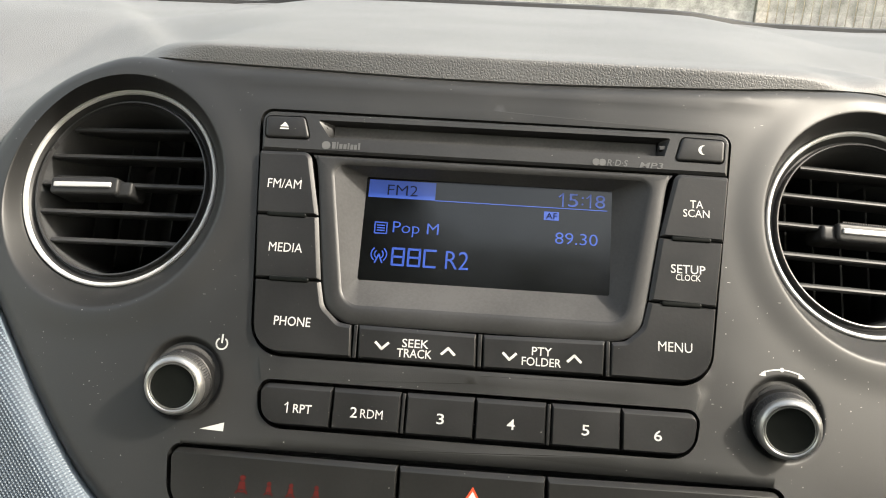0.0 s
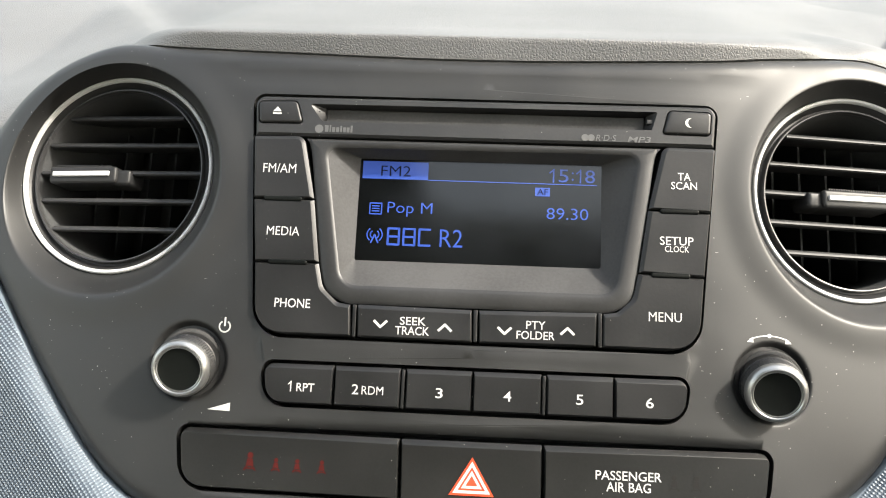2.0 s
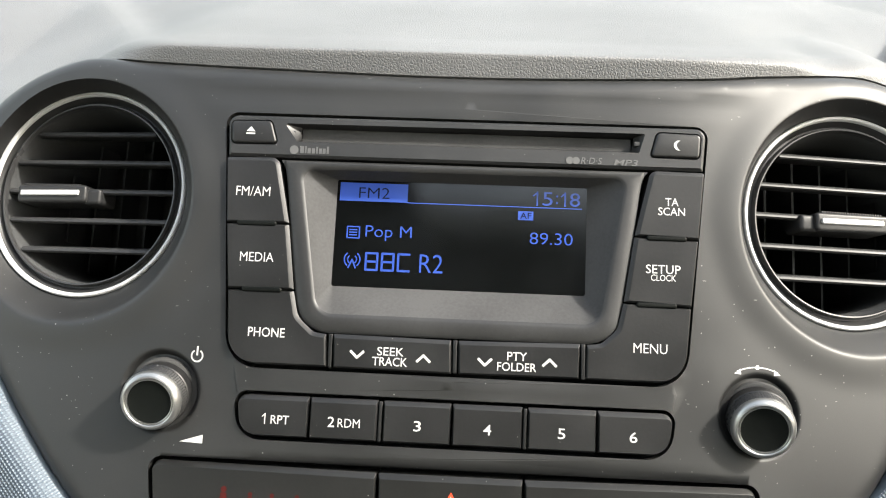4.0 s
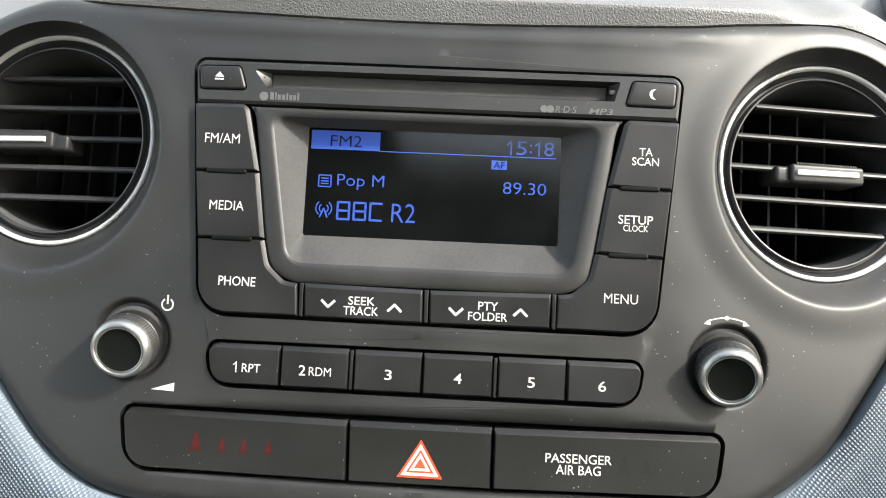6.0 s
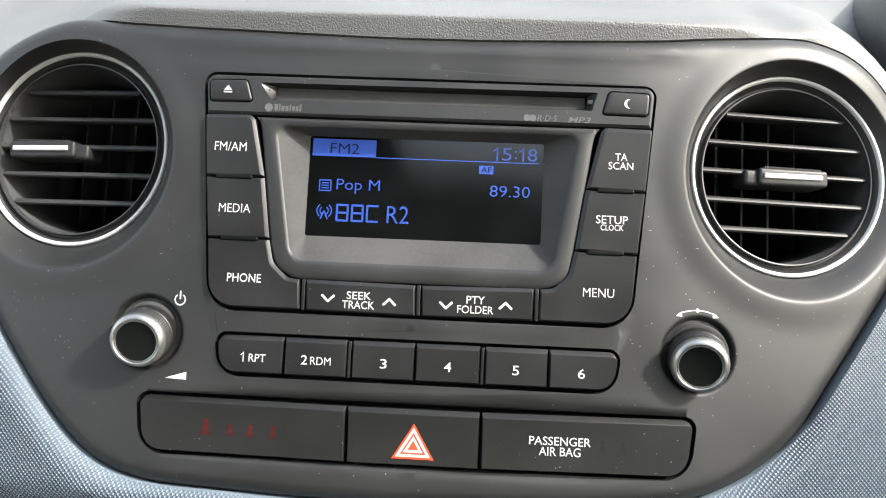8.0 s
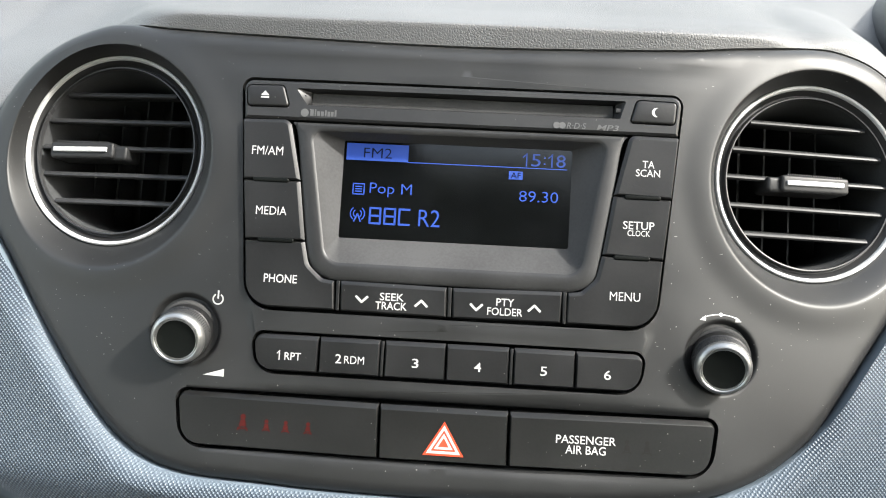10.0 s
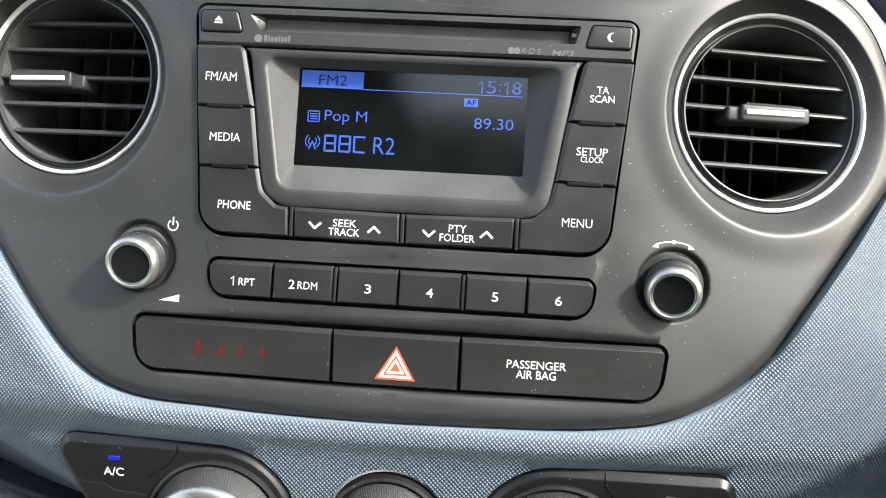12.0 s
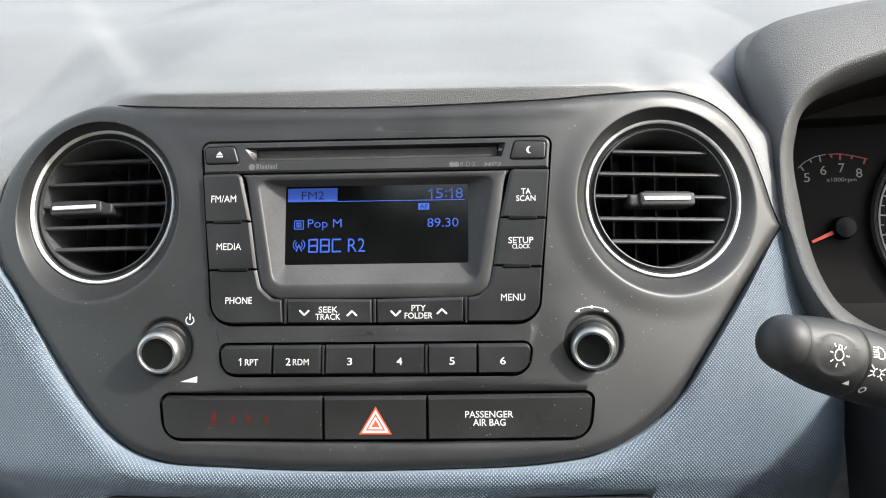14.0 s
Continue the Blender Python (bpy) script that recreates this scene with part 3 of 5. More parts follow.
# ---- the radio ----
def build_radio():
    ob = thing("car_radio", (0, 0, 0.1), "black double-height car radio with blue lit display, set in the fascia", "radio")
    S = lambda pts: in_units(pts)
    # header with the disc slot
    header = rounded(S([(-88.9, 142.4, 3.6), (88.9, 142.4, 3.6), (87.6, 126.6, 0), (-87.6, 126.6, 0)]), 6)
    slot = rounded(S([(-67.2, 139.6, 0.6), (66.8, 139.9, 0.6), (64.6, 132.6, 0.6), (-62.0, 132.6, 1.0)]), 3)
    eject = Corners(S([(-87.4, 140.0, 1.6), (-72.2, 140.4, 2.0), (-69.4, 131.6, 1.2), (-86.6, 131.4, 1.6)]))
    night = Corners(S([(71.0, 140.4, 2.0), (86.8, 140.0, 1.6), (86.2, 131.0, 1.6), (68.6, 131.2, 1.2)]))
    flat = lambda x, z: np.zeros(len(x)) - 0.0008 + 0.0009 * np.clip(1 - distance(header, x, z) / 0.0010, 0, 1) ** 2
    il = inset(header, 0.0010)
    bm = sheet_mesh(header, [slot, eject.ring(-0.0004), night.ring(-0.0004)], flat, 0.008, [il + [il[0]]], 0.008)
    part("faceplate", bm, M_RADIO, ob)
    # slot mouth
    bm = bmesh.new()
    inner = rounded(S([(-61.4, 138.9, 0.3), (63.2, 139.2, 0.3), (62.2, 133.7, 0.3), (-61.0, 133.7, 0.3)]), 3)
    a = [bm.verts.new((p.x, -0.0007, p.y)) for p in slot]
    b = [bm.verts.new((p.x, 0.0026, p.y)) for p in inner]
    c = [bm.verts.new((p.x, 0.0120, p.y)) for p in inner]
    for lo, hi in ((a, b), (b, c)):
        for i in range(len(lo)):
            bm.faces.new((lo[i - 1], lo[i], hi[i], hi[i - 1]))
    face_xz(bm, c)
    part("disc_slot", bm, M_BUTTON, ob, "dark disc slot with bevelled mouth")
    bm = bmesh.new()
    box(bm, -0.0618, 0.0630, 0.0035, 0.0060, 0.1354, 0.1404)
    part("slot_curtain", bm, M_GAP, ob, "black felt curtain inside the slot")
    for s in (-1, 1):
        cx = (-64.2 if s < 0 else 64.0) * U
        bm = slab(Corners([(cx - 0.0012, 137.2 * U, 0.0003), (cx + 0.0012, 137.2 * U, 0.0003), (cx + 0.0012, 135.4 * U, 0.0003), (cx - 0.0012, 135.4 * U, 0.0003)]), 0.0002, 0.002, 0.0003)
        part("disc_guide", bm, M_BEZEL, ob)
    for loop, kind in ((eject, "eject"), (night, "night")):
        b = part("button", slab(loop, -0.0016, 0.006, 0.0009), M_BUTTON, ob)
        if kind == "eject":
            x, z = -79.6 * U, 136.2 * U
            decal([[(x - 0.0017, z - 0.0004), (x + 0.0017, z - 0.0004), (x, z + 0.0016)], [(x - 0.0017, z - 0.0015), (x + 0.0017, z - 0.0015), (x + 0.0017, z - 0.0009), (x - 0.0017, z - 0.0009)]],
                  -0.00175, M_PRINT, b)
        else:
            x, z = 78.4 * U, 135.6 * U
            o = arc_points(x + 0.0003, z, 0.0019, 70, 290, 14)
            i = arc_points(x + 0.0014, z, 0.0019, 250, 110, 14)
            decal([[o[k], o[k + 1], i[13 - k], i[14 - k]] for k in range(14)], -0.00175, M_PRINT, b)
    # maker's word mark and small print
    y = -0.00105
    decal([arc_points(-62.9 * U, 129.4 * U, 0.0017, 0, 340, 17)], y, M_PRINT_DIM, ob, "mark")
    for a, b, h in ((-60.6, -59.2, 130.9), (-58.8, -58.2, 131.0), (-57.8, -56.6, 130.2), (-56.2, -55.0, 130.2), (-54.6, -53.9, 130.8), (-53.5, -52.4, 130.2), (-52.1, -51.0, 130.2), (-50.6, -49.8, 131.0)):
        decal([[(a * U, 128.2 * U), (b * U, 128.2 * U), (b * U, h * U), (a * U, h * U)]], y, M_PRINT_DIM, ob, "mark")
    for x in (39.4, 41.7):
        decal([arc_points(x * U, 128.9 * U, 0.0014, 0, 330, 12)], y, M_PRINT_DIM, ob, "mark")
    lettering("R\u00b7D\u00b7S", 43.4 * U, 51.2 * U, 127.7 * U, 130.2 * U, y, M_PRINT_DIM, ob, shear=0.2)
    lettering("MP3", 55.4 * U, 64.2 * U, 127.5 * U, 129.8 * U, y, M_PRINT_DIM, ob, shear=0.2)

    # display surround: a plate with a sloping recess
    left = [(-67.6, 125.6), (-65.4, 121.0), (-62.4, 101.2), (-58.8, 77.0), (-56.0, 67.6), (-50.6, 63.2), (-46.0, 62.0)]
    right = [(46.0, 62.2), (52.0, 63.6), (57.4, 68.0), (59.4, 77.4), (63.0, 101.2), (65.6, 120.8), (68.0, 125.6)]
    surround = [Vector((x * U, z * U)) for x, z in smooth_line(left, 5) + smooth_line(right, 5)]
    bezel = rounded(S([(-59.4, 122.4, 4), (60.0, 122.8, 4), (51.4, 69.2, 7), (-50.4, 69.0, 7)]), 8)
    screen = rounded(S([(-47.2, 120.6, 0.8), (47.0, 120.6, 0.8), (47.0, 80.2, 0.8), (-47.2, 80.0, 0.8)]), 8)
    depth = lambda x, z: -0.0006 + 0.0008 * np.clip(1 - distance(surround, x, z) / 0.0012, 0, 1) ** 2 + 0.0007 * np.clip(1 - distance(bezel, x, z) / 0.0015, 0, 1) ** 2
    il, ol = inset(surround, 0.0012), inset(bezel, -0.0015)
    bm = sheet_mesh(surround, [bezel], depth, 0.006, [il + [il[0]], ol + [ol[0]], inset(bezel, -0.0007) + [inset(bezel, -0.0007)[0]]], 0.004)
    part("display_surround", bm, M_BEZEL, ob)
    bm = bmesh.new()
    rings = []
    for k, (t, y) in enumerate(((0, 0.0001), (0.06, 0.0010), (0.5, 0.0046), (0.93, 0.0078), (1.0, 0.0082))):
        rings.append([bm.verts.new((p.x + (q.x - p.x) * t, y, p.y + (q.y - p.y) * t)) for p, q in zip(bezel, screen)])
    for lo, hi in zip(rings, rings[1:]):
        for i in range(len(lo)):
            bm.faces.new((lo[i - 1], lo[i], hi[i], hi[i - 1]))
    bmesh.ops.recalc_face_normals(bm, faces=bm.faces)
    bm.normal_update()
    if sum(f.normal.y for f in bm.faces) > 0:
        bmesh.ops.reverse_faces(bm, faces=bm.faces)
    part("display_recess", bm, M_RECESS, ob, "satin grey sloping display recess")
    lcd = part("screen", slab(inset(screen, -0.0002), 0.0081, 0.0110, 0.0001, 1), M_LCD, ob, "glossy black liquid crystal display")
    y = 0.0079
    Q = lambda x0, x1, z0, z1: [(x0 * U, z0 * U), (x1 * U, z0 * U), (x1 * U, z1 * U), (x0 * U, z1 * U)]
    decal([Q(-46.2, -20.3, 112.6, 119.7), Q(-20.3, 45.4, 112.4, 112.75)], y, M_LCD_ON, lcd, "lit_bar")
    lettering("FM2", -38.9 * U, -27.2 * U, 113.8 * U, 118.0 * U, y - 0.0001, M_LCD_DARK, lcd, -0.008)
    for x in (28.6, 39.0):
        numeral_one(x * U, 113.4 * U, 118.6 * U, 1.5 * U, y, M_LCD_ON, lcd, 0.0006)
    for word, x0, x1, z0, z1 in (("5", 30.6, 34.4, 113.4, 118.6), (":", 35.6, 36.4, 114.2, 117.6), ("8", 40.8, 44.6, 113.4, 118.6)):
        lettering(word, x0 * U, x1 * U, z0 * U, z1 * U, y, M_LCD_ON, lcd, 0.0)
    decal([Q(21.6, 27.3, 107.6, 111.0)], y, M_LCD_ON, lcd, "lit_bar")
    lettering("AF", 22.4 * U, 26.6 * U, 108.1 * U, 110.5 * U, y - 0.0001, M_LCD_DARK, lcd, 0.0)
    lettering("89.30", 26.2 * U, 42.2 * U, 98.6 * U, 103.1 * U, y, M_LCD_ON, lcd, -0.005)
    lettering("Pop M", -35.6 * U, -18.0 * U, 97.6 * U, 103.4 * U, y, M_LCD_ON, lcd, -0.005)
    decal([s for x, z in ((-42.4, 0), ) for s in stroke([(-42.5 * U, 98.4 * U), (-37.9 * U, 98.4 * U), (-37.9 * U, 102.7 * U), (-42.5 * U, 102.7 * U)], 0.0005, True)] +
          [Q(-41.7, -38.7, h, h + 0.5) for h in (99.3, 100.3, 101.3)], y, M_LCD_ON, lcd, "list_symbol")
    mast = Vector((-40.0 * U, 90.2 * U))
    waves = []
    for r in (0.0017, 0.0030):
        for a in (-50, 130):
            waves += stroke(arc_points(mast.x, mast.y, r, a, a + 100, 6), 0.0005)
    decal(waves + stroke([(mast.x, mast.y), (mast.x - 0.0014, mast.y - 0.0033)], 0.0006) + stroke([(mast.x, mast.y), (mast.x + 0.0014, mast.y - 0.0033)], 0.0006), y, M_LCD_ON, lcd, "mast_symbol")
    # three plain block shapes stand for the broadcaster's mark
    for k in range(3):
        x0 = (-34.8 + k * 6.1) * U
        x1, z0, z1 = x0 + 4.3 * U, 86.5 * U, 92.8 * U
        loop = [(x0, z0), (x1, z0), (x1, z1), (x0, z1)] if k < 2 else [(x1, z0), (x0, z0), (x0, z1), (x1, z1)]
        decal(stroke(loop, 0.00085, k < 2) + (stroke([(x0, (z0 + z1) / 2), (x1, (z0 + z1) / 2)], 0.00085) if k < 2 else []), y, M_LCD_ON, lcd, "station_mark")
    lettering("R2", -14.6 * U, -5.8 * U, 86.2 * U, 93.2 * U, y, M_LCD_ON, lcd, -0.005)

    # button columns
    fm = [(-88.0, 125.9, 0.8), (-68.4, 126.3, 3.6), (-62.8, 101.6, 0.2), (-86.0, 101.3, 0.4)]
    media = [(-85.9, 100.7, 0.4), (-62.7, 101.0, 0.2), (-59.2, 77.2, 0.2), (-83.5, 76.8, 0.4)]
    phone = [(-83.4, 76.2, 0.4), (-59.1, 76.6, 0.2), (-57.0, 67.6, 7), (-51.0, 62.2, 4), (-46.2, 61.6, 0.3), (-45.4, 50.0, 0.4), (-81.2, 49.9, 11)]
    ta = [(88.0, 125.7, 0.8), (68.8, 126.0, 3.0), (63.3, 101.8, 0.2), (85.9, 101.2, 0.4)]
    setup = [(85.8, 100.6, 0.4), (63.2, 101.2, 0.2), (59.7, 77.8, 0.2), (83.4, 76.9, 0.4)]
    menu = [(83.3, 76.3, 0.4), (59.6, 77.2, 0.2), (57.6, 67.8, 7), (52.0, 62.6, 4), (47.0, 62.0, 0.3), (46.8, 50.0, 0.4), (81.2, 49.9, 11)]
    seek = [(-43.4, 61.8, 0.4), (-1.0, 61.4, 0.4), (-0.6, 49.6, 0.4), (-42.8, 49.9, 0.4)]
    pty = [(1.6, 61.4, 0.4), (44.6, 62.2, 0.4), (44.3, 50.0, 0.4), (2.0, 49.6, 0.4)]
    words = {"fm": [("FM/AM", -83.2, -70.4, 111.2, 114.8)], "media": [("MEDIA", -79.7, -67.2, 86.8, 90.2)], "phone": [("PHONE", -74.4, -61.0, 59.6, 63.0)],
             "ta": [("TA", 73.9, 78.6, 113.0, 115.9), ("SCAN", 71.4, 80.9, 109.5, 112.4)], "setup": [("SETUP", 67.2, 79.4, 88.3, 91.5), ("CLOCK", 69.0, 77.8, 85.7, 88.0)],
             "menu": [("MENU", 63.1, 74.9, 60.0, 63.4)], "seek": [("SEEK", -27.2, -17.7, 54.9, 57.9), ("TRACK", -28.8, -16.3, 51.3, 54.4)],
             "pty": [("PTY", 19.0, 26.0, 55.3, 58.3), ("FOLDER", 15.6, 29.4, 51.6, 54.6)]}
    for kind, loop, wide in (("fm", fm, {0, 1}), ("media", media, {1}), ("phone", phone, {1, 2, 3}), ("ta", ta, {0, 1}), ("setup", setup, {1}), ("menu", menu, {1, 2, 3}), ("seek", seek, {0}), ("pty", pty, {0})):
        b = part("button", chamfer(cornered(S(loop), wide), -0.0016, 0.008, 0.0015, 0.0008), M_BUTTON, ob)
        for word, x0, x1, z0, z1 in words[kind]:
            lettering(word, x0 * U, x1 * U, z0 * U, z1 * U, -0.00175, M_PRINT, b, -0.002 if "M" in word else 0.006)
        if kind in ("seek", "pty"):
            for s, cx, cz in ((-1, -34.4, 55.0), (1, -10.6, 54.4)) if kind == "seek" else ((-1, 11.2, 54.4), (1, 34.0, 55.0)):
                decal(stroke([((cx - 2.3) * U, (cz - s * 1.0) * U), (cx * U, (cz + s * 1.2) * U), ((cx + 2.3) * U, (cz - s * 1.0) * U)], 0.0009), -0.00175, M_PRINT, b)
    # small raised keepers between the buttons
    for x0, x1, z in ((-82.0, -67.2, 101.0), (-78.2, -63.4, 76.6), (67.3, 81.6, 101.0), (64.0, 78.2, 76.9)):
        part("divider", slab(Corners(S([(x0, z + 1.0, 0.9), (x1, z + 1.0, 0.9), (x1, z - 0.9, 0.9), (x0, z - 0.9, 0.9)])), -0.0021, 0.004, 0.0006), M_KNOB, ob)
    for x0, x1, top in ((-45.2, -43.7, 61.8), (-0.4, 1.2, 61.5), (44.9, 46.5, 62.2)):
        part("divider", slab(Corners(S([(x0, top, 0.3), (x1, top, 0.3), (x1 + 0.2, 49.8, 0.3), (x0 + 0.3, 49.8, 0.3)])), -0.0009, 0.006, 0.0004), M_BUTTON, ob)
    # six preset keys
    edges = [(-77.0, -50.6), (-50.1, -26.0), (-23.9, 0.1), (0.6, 25.1), (27.1, 50.9), (51.4, 77.6)]
    marks = [("1", -66.9, -65.7, "RPT", -63.8, -57.2), ("2", -43.4, -41.0, "RDM", -39.8, -31.9), ("3", -12.9, -10.3), ("4", 11.6, 14.4), ("5", 37.5, 40.1), ("6", 62.2, 64.9)]
    for i, (x0, x1) in enumerate(edges):
        d = i * 0.06
        loop = [(x0, 39.0 + d, 3.5 if i == 0 else 0.3), (x1, 39.1 + d, 3.5 if i == 5 else 0.3), (x1 - (1.6 if i == 5 else 0), 24.7 + d, 8 if i == 5 else 0.3), (x0 + (1.8 if i == 0 else 0), 24.6 + d, 8 if i == 0 else 0.3)]
        b = part("preset_button", chamfer(cornered(S(loop), {0}), -0.0012, 0.010, 0.0017, 0.0015), M_BUTTON, ob)
        m = marks[i]
        if i == 0:
            numeral_one(-65.9 * U, 29.1 * U, 32.7 * U, 1.0 * U, -0.00135, M_PRINT, b, 0.00042)
        else:
            lettering(m[0], m[1] * U, m[2] * U, 29.1 * U, 32.7 * U, -0.00135, M_PRINT, b, 0.006)
        if len(m) > 3:
            lettering(m[3], m[4] * U, m[5] * U, 29.2 * U, 32.2 * U, -0.00135, M_PRINT, b, -0.002 if "M" in m[3] else 0.006)
    for x0 in (-25.6, 25.5):
        part("divider", slab(Corners(S([(x0, 38.8, 0.3), (x0 + 1.3, 38.8, 0.3), (x0 + 1.3, 24.8, 0.3), (x0, 24.8, 0.3)])), -0.0004, 0.010, 0.0004), M_BUTTON, ob)
    return ob


build_radio()


# ---- the switch row ----
def seated(x, z, s, material, parent, name, bend):
    """A small belted figure on a seat: head, body, lap and feet."""
    at = lambda a, b: ((x + a * s) * U, (z + b * s) * U)
    body = [at(-1.1, -1.0), at(1.1, -1.0), at(0.75, 1.0), at(-0.75, 1.0)]
    legs = [[at(-1.9, -2.2), at(-1.3, -2.2), at(-0.4, -1.1), at(-1.1, -1.1)], [at(1.3, -2.2), at(1.9, -2.2), at(1.1, -1.1), at(0.4, -1.1)]]
    head = arc_points(x * U, (z + 1.9 * s) * U, 0.00085 * s, 0, 330, 11)
    decal([body, head] + legs + stroke([at(-1.5, -1.6), at(1.5, -1.6)], 0.0004 * s), -0.00095, material, parent, name, bend=bend)


def chord(x0, x1):
    """A flat cover laid between two places of the falling fascia."""
    return lambda x: bow1(x0) + (bow1(x1) - bow1(x0)) * (x - x0) / (x1 - x0)


COVER_L = chord(-106.8 * U, -25.3 * U)
COVER_R = chord(26.7 * U, 107.4 * U)


def build_switches():
    S = in_units
    row = "switch row under the radio"
    w = thing("warning_panel", (-0.065, 0.003, 0.004), "blank dark panel with unlit red seat belt warning symbols", "indicator panel", row)
    part("cover", chamfer(cornered(S([(-106.8, 14.4, 3.5), (-25.3, 14.0, 0.4), (-24.7, -6.9, 0.4), (-104.1, -6.6, 10)]), {0}), -0.0008, 0.012, 0.0019, 0.0017, bend=COVER_L), M_SWITCH, w)
    for k, x in enumerate((-79.0, -69.4, -61.6, -52.6)):
        seated(x, 3.2 if k == 0 else 2.6, 1.3 if k == 0 else 0.95, M_DARKRED, w, "seat_belt_symbol", COVER_L)
    h = thing("hazard_switch", (0, 0.001, 0.004), "dark square hazard warning switch with orange triangle", "switch", row)
    part("key", chamfer(cornered(S([(-24.6, 14.0, 0.4), (26.0, 14.2, 0.4), (26.2, -6.9, 0.4), (-24.0, -7.0, 0.4)]), {0}), -0.0006, 0.012, 0.0019, 0.0017, bend=bow1), M_SWITCH, h)
    c = Vector((1.3 * U, 0.4 * U))
    tri = lambda r: [Vector((c.x + r * math.cos(radians(a)) * 1.03, c.y + r * math.sin(radians(a)) * 0.98 - r * 0.02)) for a in (90, 210, 330)]
    y = -0.00085
    for outer, inner, m, dy in ((9.0, 0.01, M_ORANGE, 0), (7.5, 5.5, M_PRINT, -0.00012), (4.2, 2.4, M_PRINT, -0.00012)):
        o, i = tri(outer * U), tri(inner * U)
        decal([[o[k], o[(k + 1) % 3], i[(k + 1) % 3], i[k]] for k in range(3)], y + dy, m, h, "triangle")
    a = thing("airbag_indicator", (0.065, 0.003, 0.004), "dark panel lettered for the passenger air bag lamp", "indicator panel", row)
    part("cover", chamfer(cornered(S([(26.7, 14.2, 0.4), (107.4, 15.1, 3.5), (104.8, -6.3, 10), (26.9, -6.8, 0.4)]), {0}), -0.0008, 0.012, 0.0019, 0.0017, bend=COVER_R), M_SWITCH, a)
    for x in (72.6, 80.4):
        seated(x, 3.2, 1.1, M_GHOST, a, "unlit_symbol", COVER_R)
    lettering("PASSENGER", 44.9 * U, 68.2 * U, 3.6 * U, 6.8 * U, -0.00105, M_PRINT, a, 0.007, bend=COVER_R)
    lettering("AIR BAG", 48.7 * U, 64.4 * U, -0.3 * U, 3.0 * U, -0.00105, M_PRINT, a, 0.007, bend=COVER_R)


build_switches()


# ---- rotary knobs ----
def knurl(depth, every=3):
    """Cross knurling: blocks of ridges that change phase from row to row."""
    return lambda i, k: -depth if (i + every * (k % 2)) % (2 * every) < every else 0.0


def build_knob(centre, lean, label):
    x, z = centre
    y = bow1(x) + 0.0030
    ob = thing("rotary_knob", (x, y, z), label, "knob", "radio knobs")
    c = (x, y, z)
    lean = Vector(lean).normalized()
    part("collar", lathe_capped([(0.0122, -0.002), (0.0122, 0.0004), (0.0116, 0.0008)], c, axis=lean), M_GAP, ob)
    bm, _ = lathe([(0.0113, 0.0), (0.0113, 0.0052), (0.0110, 0.0056)], c, axis=lean, segments=96)
    part("skirt", bm, M_BUTTON, ob, "smooth black skirt")
    rows = [(0.0111, 0.0054 + 0.00105 * k) for k in range(6)] + [(0.0107, 0.0113)]
    bm, _ = lathe(rows, c, axis=lean, segments=216, wave=knurl(0.0005))
    part("grip", bm, M_GRIP, ob, "fine cross-knurled grip", sharp=20)
    bm, _ = lathe([(0.0106, 0.0107), (0.0108, 0.0110), (0.0108, 0.0116), (0.0105, 0.0127), (0.0100, 0.0136), (0.0095, 0.0140), (0.0090, 0.0142), (0.0087, 0.0141), (0.0084, 0.0137), (0.0083, 0.0130)], c, axis=lean, segments=96)
    ring = part("silver_ring", bm, M_SILVER, ob, "satin silver ring")
    bm, _ = lathe([(0.0083, 0.0132), (0.0083, 0.0137), (0.00815, 0.0139), (0.0079, 0.0138), (0.0078, 0.0128)], c, axis=lean, segments=96)
    part("rim", bm, M_SILVER, ring, "thin inner rim")
    bm = lathe_capped([(0.0079, 0.0124), (0.0078, 0.0132), (0.0076, 0.0134), (0.0070, 0.0132), (0.0040, 0.0130), (0.001, 0.0129)], c, axis=lean, segments=96)
    part("cap", bm, M_KNOB, ob)
    return ob


build_knob(KNOBS[0], (0.05, -1.0, -0.27), "black volume knob with satin silver ring")
build_knob(KNOBS[1], (-0.15, -1.0, -0.32), "black tuning knob with satin silver ring")


